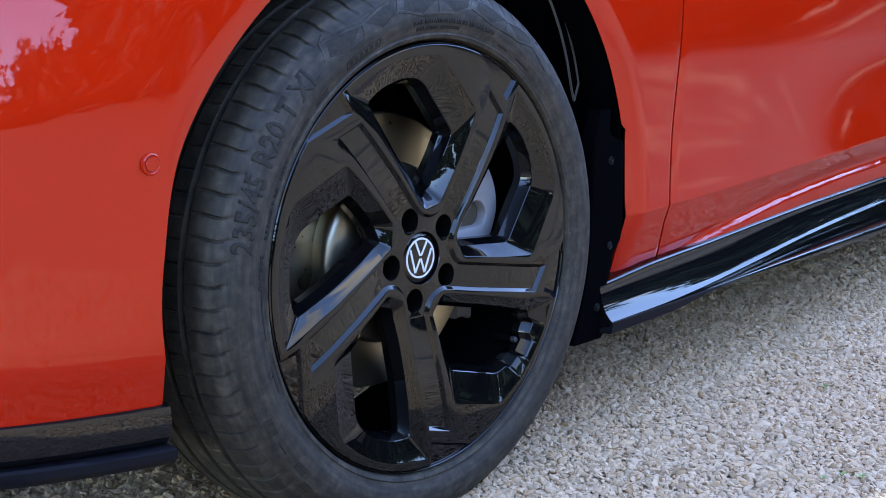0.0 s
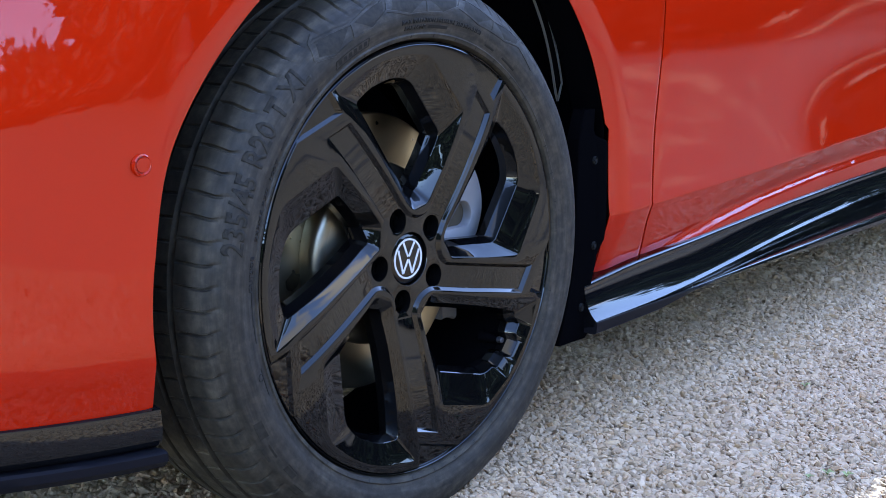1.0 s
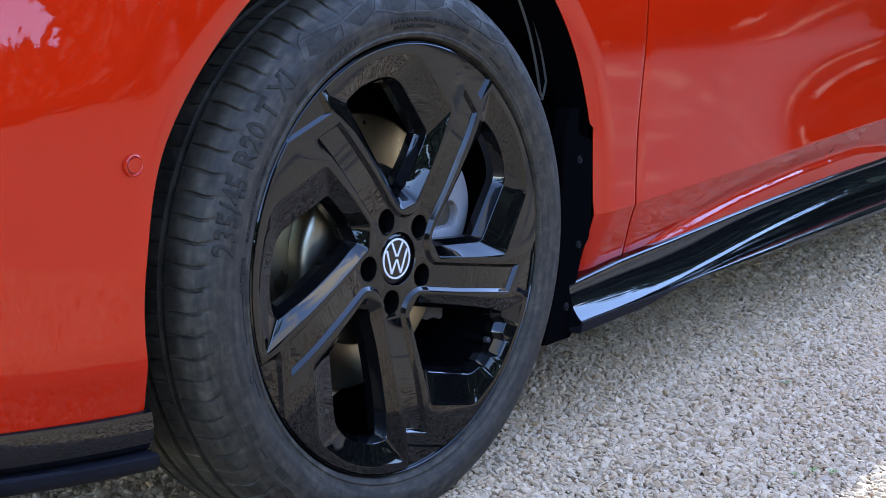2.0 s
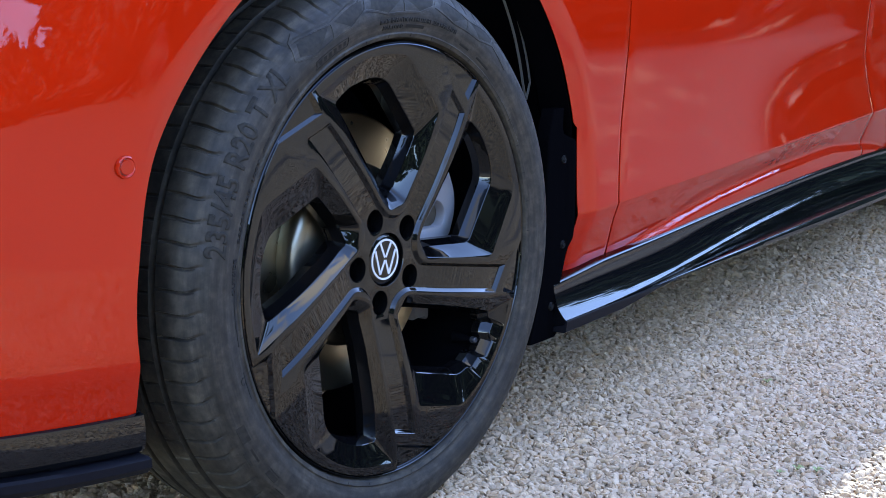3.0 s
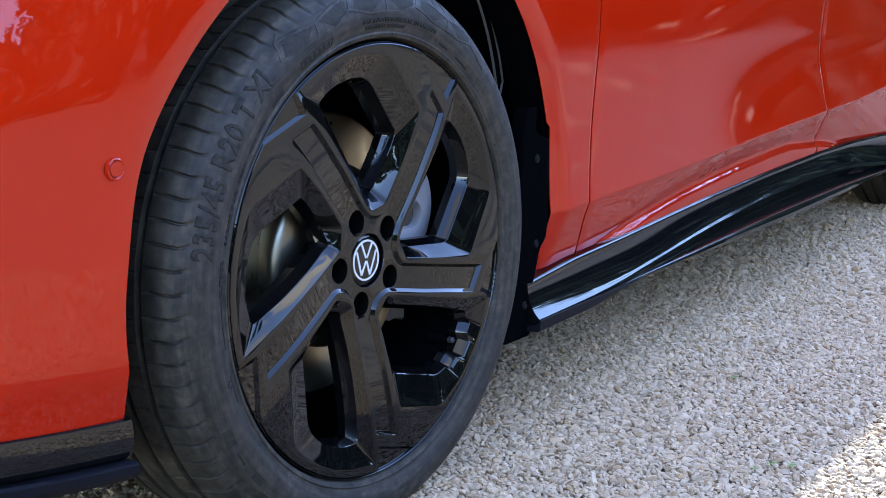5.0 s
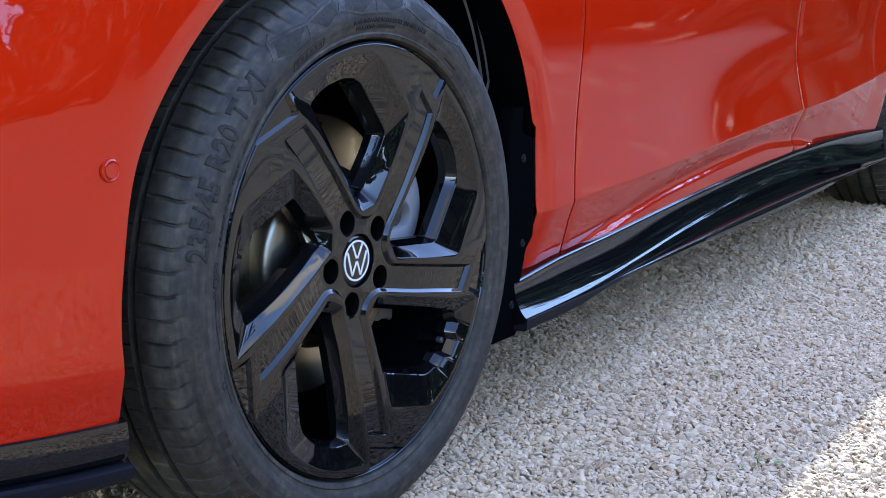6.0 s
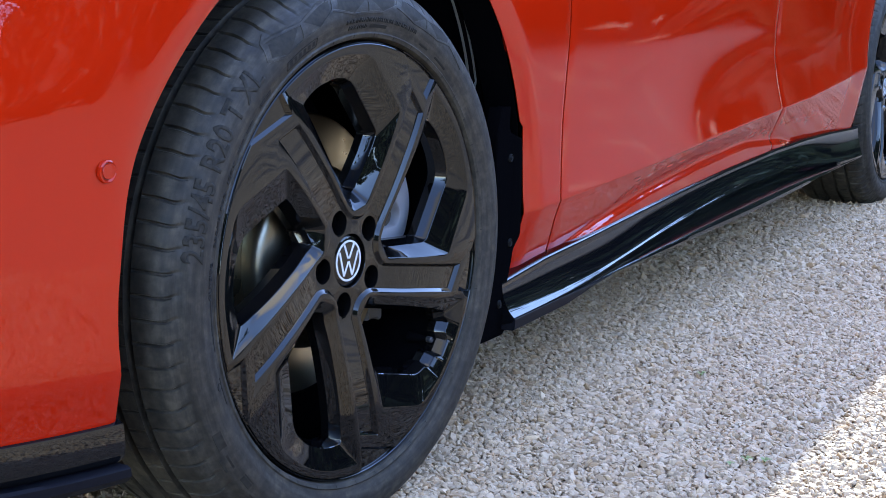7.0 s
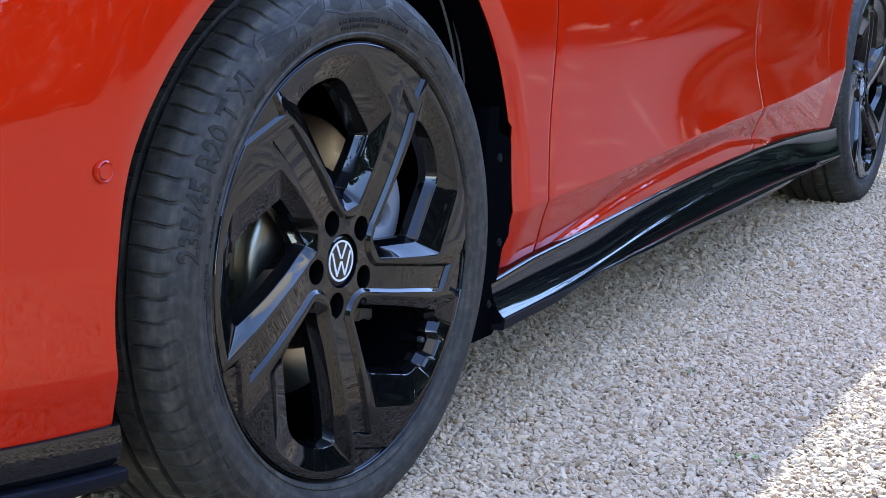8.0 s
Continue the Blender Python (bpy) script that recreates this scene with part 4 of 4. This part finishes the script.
def hub_mesh():
    """The hub's sunken floor, out to the spokes' channels, with five bolt holes and the seat of the cap."""
    b = Build()
    first = max(k for k, p in enumerate(channel_low) if p.x > HUB_END)
    last = min(k for k in range(first + 1, len(channel_low)) if turned(channel_low[k], -72)[0] > HUB_END)
    u_cut = lambda p, q: p.lerp(q, (HUB_END - p.x) / (q.x - p.x))
    valley = [u_cut(channel_low[first], channel_low[first + 1])] + channel_low[first + 1:last]
    p, q = (Vector(turned(channel_low[k], -72)) for k in (last - 1, last))
    valley.append(Vector(turned(u_cut(p, q), 72)))
    loop = [Vector(turned(p, 72 * k)) for k in range(5) for p in valley]
    ring = lambda c, r, n: [Vector((c[0] + r * math.cos(2 * math.pi * k / n), c[1] + r * math.sin(2 * math.pi * k / n))) for k in range(n)]
    holes = [uv(HOLE_TURN + 72 * k, HOLE_AT) for k in range(5)]
    floor_y = lambda r: dish(max(r, 0.0)) + SUNK
    flat_fill(b, loop, [ring(c, HOLE_R + 0.0009, 40) for c in holes] + [ring((0, 0), CAP_R, 56)], floor_y)
    for c in holes:
        rows = []
        for grow, sink in ((0.0009, 0.0), (0.0003, 0.0002), (0.0, 0.0010), (-0.0004, 0.010), (-0.0012, 0.030), (-0.0100, 0.031)):
            rows.append([(p.x, (floor_y(p.length) if sink < 0.0001 else floor_y(HOLE_AT) + sink), p.y) for p in ring(c, HOLE_R + grow, 40)])
        b.grid(rows, closed=True)
    b.grid([[(p.x, floor_y(CAP_R) + dy, p.y) for p in ring((0, 0), CAP_R - dr, 56)] for dr, dy in ((0, 0), (0.0004, 0.0006), (0.0005, 0.02))], closed=True)
    return b.mesh("hub", WHEEL, 28)


def bar(b, p, q, w, y, t=0.0010):
    """A flat raised stroke from p to q in the wheel's face."""
    p, q = Vector((p[0], 0, p[1])), Vector((q[0], 0, q[1]))
    d = (q - p).normalized()
    s = Vector((-d.z, 0, d.x)) * w / 2
    up = Vector((0, y, 0))
    lo = Vector((0, y + t, 0))
    ins = s * 0.82
    b.add([p - s + lo, p + s + lo, q + s + lo, q - s + lo, p - ins + up, p + ins + up, q + ins + up, q - ins + up],
          [(4, 5, 6, 7), (0, 1, 5, 4), (1, 2, 6, 5), (2, 3, 7, 6), (3, 0, 4, 7)])


def cap_meshes():
    b = Build()
    b.lathe([(0.0001, 0.0185), (0.024, 0.0190), (0.0305, 0.0196), (0.0325, 0.0212), (0.0340, 0.0232), (0.0343, 0.03)], 56)
    cap = b.mesh("cap", WHEEL, 40)
    e = Build()
    e.lathe([(0.0247, 0.0192), (0.0250, 0.0178), (0.0275, 0.0178), (0.0279, 0.0194)], 56)
    strokes = []
    for p, q in (((-0.0110, 0.0222), (-0.0010, 0.0030)), ((0.0110, 0.0222), (0.0010, 0.0030)),
                 ((-0.0205, 0.0120), (-0.0090, -0.0198)), ((0.0205, 0.0120), (0.0090, -0.0198)),
                 ((-0.0090, -0.0198), (-0.0006, -0.0010)), ((0.0090, -0.0198), (0.0006, -0.0010))):
        st = Build()
        bar(st, p, q, 0.0036, 0.0176, 0.0016)
        strokes.append(st.mesh("emblem_stroke", WHITE, 40))
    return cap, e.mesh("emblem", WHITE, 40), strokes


TYRE = [  # radius, y (outwards is minus), from the bead over the shoulder to the far side
    (0.2720, 0.014), (0.2742, 0.0090), (0.2752, 0.0010), (0.2775, -0.0042), (0.2820, -0.0062), (0.2838, -0.0048), (0.2860, -0.0052), (0.2930, -0.0085),
    (0.3000, -0.0105), (0.3080, -0.0110), (0.3160, -0.0098), (0.3240, -0.0066), (0.3300, -0.0028), (0.3312, 0.0000),
    (0.3380, 0.0050), (0.3440, 0.0110), (0.3490, 0.0180), (0.3520, 0.0260), (0.3538, 0.0350), (0.3545, 0.0420), (0.3550, 0.0480),
    (0.3460, 0.0490), (0.3460, 0.0570), (0.3558, 0.0580), (0.3570, 0.0700), (0.3575, 0.0830), (0.3480, 0.0840), (0.3480, 0.0930), (0.3578, 0.0940), (0.3580, 0.1080), (0.3578, 0.1220),
    (0.3480, 0.1230), (0.3480, 0.1320), (0.3575, 0.1330), (0.3560, 0.1560), (0.3460, 0.1570), (0.3460, 0.1650), (0.3550, 0.1660),
    (0.3520, 0.1850), (0.3450, 0.2020), (0.3300, 0.2150), (0.3080, 0.2230), (0.2850, 0.2190), (0.2700, 0.2080)]


def tyre_mesh():
    b = Build()
    pitch = 84
    rows = []
    for k in range(pitch):
        for part_of, cut in ((0.0, 0.0), (0.10, 0.0), (0.16, 1.0), (0.22, 1.0), (0.28, 0.0), (0.52, 0.0), (0.76, 0.0)):
            row = []
            for n, (r, y) in enumerate(TYRE):
                t = ease(0.332, 0.355, r) if y < 0.1 else 1.0
                a = 360.0 / pitch * (k + part_of) + (0.7 * math.sin(t * 2.6) - 0.2 if y < 0.05 else 1.1 + (y - 0.05) * 4)
                d = 0.0
                if cut and 0.3312 < r and y < 0.0475:
                    d = 0.0034 * min(1.0, (y - 0.001) / 0.009)
                elif cut and 0.0585 < y < 0.083:
                    d = 0.003
                aa = radians(a)
                row.append(((r - d) * math.cos(aa), y + d * 0.4, (r - d) * math.sin(aa)))
            rows.append(row)
    rows.append(rows[0])
    b.grid(rows)
    return b.mesh("tyre", RUBBER, 38)


def wall_y(r):
    """The sidewall's y at radius r."""
    tab = [(a, c) for a, c in TYRE[:20]]
    return lerp(tab, r)


def on_wall(r, deg, lift):
    a = radians(deg)
    return (r * math.cos(a), wall_y(r) - lift, r * math.sin(a))


def wall_strip(b, pts, w, lift=0.0006):
    """A raised rib along points (radius, degrees) of the sidewall."""
    fine = []
    for (r0, a0), (r1, a1) in zip(pts[:-1], pts[1:]):
        n = max(2, int(abs(a1 - a0) / 1.2) + int(abs(r1 - r0) / 0.006))
        fine += [(r0 + (r1 - r0) * k / n, a0 + (a1 - a0) * k / n) for k in range(n)]
    fine.append(pts[-1])
    rows = []
    for k, (r, a) in enumerate(fine):
        r0, a0 = fine[max(0, k - 1)]
        r1, a1 = fine[min(len(fine) - 1, k + 1)]
        dx, dy = r1 - r0, radians(a1 - a0) * r
        ln = math.hypot(dx, dy) or 1
        nr, na = -dy / ln, math.degrees(dx / ln / r)
        rows.append([on_wall(r + nr * w * s, a + na * w * s, l) for s, l in ((-0.5, -0.0003), (-0.36, lift), (0.36, lift), (0.5, -0.0003))])
    b.grid(rows)


def wall_text(words, r, deg, size, span, material, name, parent, lift=0.0007):
    """Moulded letters round the sidewall, their feet towards the hub, from deg clockwise over span degrees."""
    cu = bpy.data.curves.new(name, "FONT")
    cu.body, cu.size = words, size
    cu.resolution_u = 2
    cu.offset = size * 0.022
    tmp = bpy.data.objects.new(name, cu)
    me = bpy.data.meshes.new_from_object(tmp)
    bpy.data.objects.remove(tmp)
    bm = bmesh.new()
    bm.from_mesh(me)
    bmesh.ops.triangulate(bm, faces=bm.faces)
    for _ in range(5):
        long = [e for e in bm.edges if e.calc_length() > 0.0032]
        if not long:
            break
        bmesh.ops.subdivide_edges(bm, edges=long, cuts=1)
        bmesh.ops.triangulate(bm, faces=bm.faces)
    got = bmesh.ops.extrude_face_region(bm, geom=list(bm.faces))
    for v in (g for g in got["geom"] if isinstance(g, bmesh.types.BMVert)):
        v.co.z -= 1.0
    wide = max(v.co.x for v in bm.verts)
    for v in bm.verts:
        low = v.co.z < -0.5
        rr = r + v.co.y
        v.co = Vector(on_wall(rr, deg - span * v.co.x / wide, -0.0004 if low else lift))
    bm.to_mesh(me)
    bm.free()
    me.materials.append(material)
    return part(name, me, parent)


def bars_on_wall(b, r0, r1, a0, a1, lift=0.0006):
    """A plain moulded bar between two radii and two angles."""
    n = max(1, int(abs(a1 - a0) / 1.0))
    b.grid([[on_wall(r0, a0 + (a1 - a0) * k / n, -0.0003), on_wall(r0 + 0.0003, a0 + (a1 - a0) * k / n, lift), on_wall(r1 - 0.0003, a0 + (a1 - a0) * k / n, lift), on_wall(r1, a0 + (a1 - a0) * k / n, -0.0003)] for k in range(n + 1)])


SPOKE, SPOKE_CUT, RIMM, BARREL, HUBM, TYREM = spoke_mesh("spoke"), spoke_mesh("spoke", True), rim_mesh(), barrel_mesh(), hub_mesh(), tyre_mesh()
CAPM, EMBLEM, STROKES = cap_meshes()
bb = Build()
bb.lathe([(0.0, 0.044), (0.0045, 0.044), (0.0055, 0.046), (0.0062, 0.0465)], 18)
bb.lathe([(0.0062, 0.0465), (0.0088, 0.0465), (0.0092, 0.050), (0.0092, 0.060)], 6)
LUG = bb.mesh("lug_bolt", RUBSEAL, 30)
vb = Build()
vb.lathe([(0.0, -0.026), (0.0036, -0.026), (0.0040, -0.024), (0.0040, -0.012), (0.0056, -0.010), (0.0070, 0.004), (0.0090, 0.010)], 16)
VALVE = vb.mesh("valve", WELL, 40)
vb = Build()
vb.lathe([(0.0, -0.0275), (0.0028, -0.0275), (0.0042, -0.0260), (0.0044, -0.0200), (0.0041, -0.0190)], 16)
VALVE_CAP = vb.mesh("valve_cap", DARKSTEEL, 40)
ab = Build()
arm_rows = []
for k in range(7):
    t = k / 6
    c = Vector((0.172 + 0.033 * t, 0.118, -0.116 - 0.006 * t + 0.002 * math.sin(t * 3.1)))
    hw_, hh = 0.008 - 0.002 * t, 0.010 - 0.004 * t + (0.003 if k in (5, 6) else 0)
    arm_rows.append([c + Vector((0, -hw_, -hh * 0.7)), c + Vector((0, -hw_, hh * 0.7)), c + Vector((0, -hw_ * 0.6, hh)), c + Vector((0, hw_, hh)), c + Vector((0, hw_, -hh)), c + Vector((0, -hw_ * 0.6, -hh))])
ab.grid(arm_rows, closed=True)
ab.poly(arm_rows[0])
ab.poly(arm_rows[-1][::-1])
ARM = ab.mesh("suspension_arm", CAST, 20)
db = Build()
hb = Build()
hb.lathe([(0.050, 0.0665), (0.100, 0.0665), (0.1015, 0.0672), (0.1022, 0.0660), (0.108, 0.0668), (0.114, 0.0690), (0.1175, 0.0735), (0.1190, 0.080), (0.1190, 0.096)], 140)
HAT = hb.mesh("disc_hat", HATSTEEL, 35)
db.lathe([(0.118, 0.0945), (0.1225, 0.0935), (0.178, 0.0935), (0.1800, 0.0950), (0.1800, 0.1230), (0.12, 0.1230)], 140)
DISC = db.mesh("brake_disc", STEEL, 35)


def caliper_mesh():
    """Cast caliper: a plate with a rounded opening, its edges rolled back, over the disc's edge."""
    b = Build()
    out = soft_path([(0.100, -0.004), (0.184, -0.001), (0.1965, 0.032), (0.1955, 0.056), (0.186, 0.082), (0.170, 0.106), (0.118, 0.092)], (0.006, 0.010, 0.012, 0.012, 0.012, 0.010, 0.012))
    gap = soft_path([(0.110, 0.014), (0.172, 0.013), (0.1795, 0.034), (0.166, 0.053), (0.120, 0.052)], (0.008, 0.014, 0.012, 0.012, 0.010))
    face = lambda r: 0.0600
    flat_fill(b, out, [gap], face)
    for path, sign in ((out, 1), (gap, -1)):
        mid = sum(path, Vector((0, 0))) / len(path)
        rows = []
        for p in path:
            n = (p - mid).normalized() * sign
            rows.append([(p.x + n.x * g, y, p.y + n.y * g) for g, y in ((0, 0.0600), (0.0016, 0.0606), (0.0026, 0.0624), (0.0034, 0.078 if sign < 0 else 0.128))])
        b.grid(rows + [rows[0]])
    return b.mesh("brake_caliper", CAST, 40)


CALIPER = caliper_mesh()
pb = Build()
pb.lathe([(0.0001, 0.0700), (0.0190, 0.0700), (0.0215, 0.0710), (0.0225, 0.0740), (0.0420, 0.0745)], 40, about=(0.146, 0, 0.033))
PISTON = pb.mesh("piston", RECESS, 30)


def wheel(m, label):
    rim = part("wheel", RIMM, car, label, m)
    for k in range(5):
        part("spoke", SPOKE_CUT if k == 3 else SPOKE, rim, "", Matrix.Rotation(-radians(SPOKE0 + 72 * k), 4, "Y"))
        a = radians(SPOKE0 + HOLE_TURN + 72 * k)
        part("lug_bolt", LUG, rim, "", Matrix.Translation((HOLE_AT * math.cos(a), 0, HOLE_AT * math.sin(a))))
    part("barrel", BARREL, rim, "dull black inner barrel")
    part("hub", HUBM, rim, "", Matrix.Rotation(-radians(SPOKE0), 4, "Y"))
    part("centre_cap", CAPM, rim, "", Matrix.Translation((0, 0.0012, 0)))
    part("emblem", EMBLEM, rim, "white ring emblem", Matrix.Translation((0, 0.0018, 0)) @ Matrix.Rotation(radians(4), 4, "Y") @ Matrix.Diagonal((0.945, 1, 0.945, 1)))
    for me in STROKES:
        part("emblem_stroke", me, rim, "", Matrix.Translation((0, 0.0018, 0)) @ Matrix.Rotation(radians(4), 4, "Y") @ Matrix.Diagonal((0.945, 1, 0.945, 1)))
    part("valve", VALVE, rim, "black rubber valve stem", Matrix.Translation((0.193, 0.046, -0.144)))
    part("valve_cap", VALVE_CAP, rim, "dull grey valve cap", Matrix.Translation((0.193, 0.046, -0.144)))
    part("suspension_arm", ARM, car, "pale cast alloy suspension arm", m)
    part("disc_hat", HAT, part("brake_disc", DISC, car, "bare steel brake disc", m), "bright machined hat")
    part("piston", PISTON, part("brake_caliper", CALIPER, car, "silver brake caliper", m), "round brown piston face")
    return part("tyre", TYREM, car, "black low-profile tyre", m)


front = wheel(pose(0, 0, HUB, 0, 0, -CAR_TURN), "gloss black five-spoke alloy wheel")
wheel(pose(BASE, 0.006, HUB, 0, 0, 0) @ Matrix.Rotation(radians(31), 4, "Y"), "gloss black five-spoke alloy wheel")
wheel(pose(0, 2 * MID, HUB, 0, 0, 180 - CAR_TURN), "gloss black five-spoke alloy wheel")
wheel(pose(BASE, 2 * MID - 0.006, HUB, 0, 0, 180), "gloss black five-spoke alloy wheel")

# moulding on the near front tyre's sidewall
wall_text("235/45 R20 T XL", 0.3105, 170.5, 0.031, 41.5, RUBBER_MARK, "size_lettering", front)
wall_text("235/45 R20  100T", 0.2865, 167, 0.0085, 19, RUBBER_INK, "small_lettering", front)
wall_text("MAX INFLATION PRESSURE 350 KPA 51PSI", 0.2965, 98.2, 0.0075, 29, RUBBER_INK, "pressure_lettering", front)
wall_text("MAX LOAD", 0.2890, 97, 0.0068, 7.5, RUBBER_INK, "load_lettering", front)
for r0, r1, a0, a1 in ((0.2890, 0.2935, 88.5, 81.5), (0.2875, 0.2920, 146, 142.5), (0.2875, 0.2920, 141, 137.5), (0.2905, 0.2935, 134, 129), (0.2865, 0.2895, 134, 129),
                       (0.2885, 0.2910, 66, 62), (0.2885, 0.2910, 58, 52), (0.2885, 0.2910, 186, 178), (0.2870, 0.2895, 190, 184), (0.2885, 0.2910, 203, 196)):
    b = Build()
    bars_on_wall(b, r0, r1, a0, a1)
    part("moulded_bar", b.mesh("moulded_bar", RUBBER_INK, 30), front)
# boxed mark and the pattern of ribs over the top of the sidewall
b = Build()
for a0, a1 in ((121.5, 109.5),):
    wall_strip(b, [(0.2885, a0), (0.2985, a0 - 0.3), (0.2985, a1), (0.2885, a1 + 0.3), (0.2885, a0)], 0.0011)
    for k in range(6):
        bars_on_wall(b, 0.2905, 0.2965, a0 - 1.0 - 1.8 * k, a0 - 2.1 - 1.8 * k)
part("moulded_mark", b.mesh("moulded_mark", RUBBER_INK, 30), front)
RIBS = [[(0.3190, 126.0), (0.3345, 124.0)], [(0.3190, 126.0), (0.3060, 120.5), (0.3070, 108.0), (0.3190, 102.5), (0.3070, 95.0), (0.3080, 84.0), (0.3190, 78.5), (0.3080, 71.0), (0.3090, 60.0), (0.3190, 54.5), (0.3100, 47.0)],
        [(0.3190, 102.5), (0.3345, 100.5)], [(0.3190, 78.5), (0.3345, 76.5)], [(0.3190, 54.5), (0.3345, 52.5)],
        [(0.3345, 124.0), (0.3240, 113.0), (0.3345, 100.5)], [(0.3345, 100.5), (0.3240, 89.0), (0.3345, 76.5)], [(0.3345, 76.5), (0.3240, 65.0), (0.3345, 52.5)],
        [(0.3065, 114.0), (0.3240, 113.0)], [(0.3075, 89.5), (0.3240, 89.0)], [(0.3085, 65.5), (0.3240, 65.0)],
        [(0.3345, 124.0), (0.3385, 122.0)], [(0.3345, 100.5), (0.3385, 98.5)], [(0.3345, 76.5), (0.3385, 74.5)], [(0.3345, 52.5), (0.3385, 50.5)]]


def sunk_cell(corners):
    """A flat dark facet of the sidewall between four corners of (radius, degrees)."""
    b = Build()
    rows = []
    for p in range(11):
        row = []
        for q in range(11):
            f, g = p / 10, q / 10
            w = ((1 - f) * (1 - g), f * (1 - g), f * g, (1 - f) * g)
            row.append(on_wall(sum(c[0] * e for c, e in zip(corners, w)), sum(c[1] * e for c, e in zip(corners, w)), 0.0003))
        rows.append(row)
    b.grid(rows)
    part("sidewall_cell", b.mesh("sidewall_cell", RUBBER_MARK, 30), front)


for a, r in ((113.0, 0.3070), (89.0, 0.3080), (65.0, 0.3090)):
    sunk_cell(((r, a + 6.4), (0.3185, a + 11.6), (0.3325, a + 9.8), (0.3232, a + 0.9)))
    sunk_cell(((r, a - 5.4), (0.3185, a - 9.6), (0.3325, a - 11.0), (0.3232, a - 0.9)))
b = Build()
for r in RIBS:
    wall_strip(b, r, 0.0034, 0.0009)
part("sidewall_ribs", b.mesh("sidewall_ribs", RUBBER, 30), front)
b = Build()
wall_strip(b, [(0.2745, 0), (0.2822, 0)], 0.0014, 0.0004)
TICK = b.mesh("tick", RUBBER_INK, 30)
for k in range(42):
    part("tick", TICK, front, "", Matrix.Rotation(radians(k * 360 / 42), 4, "Y"))

wall_text("OUTSIDE", 0.2885, 178.3, 0.0105, 8.0, RUBBER_INK, "outside_lettering", front)
b = Build()
wall_strip(b, [(0.2947 + 0.0042 * math.cos(k * math.pi / 8), 197.8 + 0.82 * math.sin(k * math.pi / 8)) for k in range(17)], 0.0011)
part("moulded_ring", b.mesh("moulded_ring", RUBBER_INK, 30), front)
# dark worn cells low on the sidewall
for r0, r1, a0, a1 in ((0.3150, 0.3255, 206.2, 210.4), (0.3190, 0.3300, 212.4, 216.2), (0.3140, 0.3230, 219.8, 223.6), (0.3250, 0.3320, 225.0, 228.4)):
    b = Build()
    bars_on_wall(b, r0, r1, a0, a1, 0.0003)
    part("sidewall_cell", b.mesh("sidewall_cell", RUBBER_MARK, 30), front)
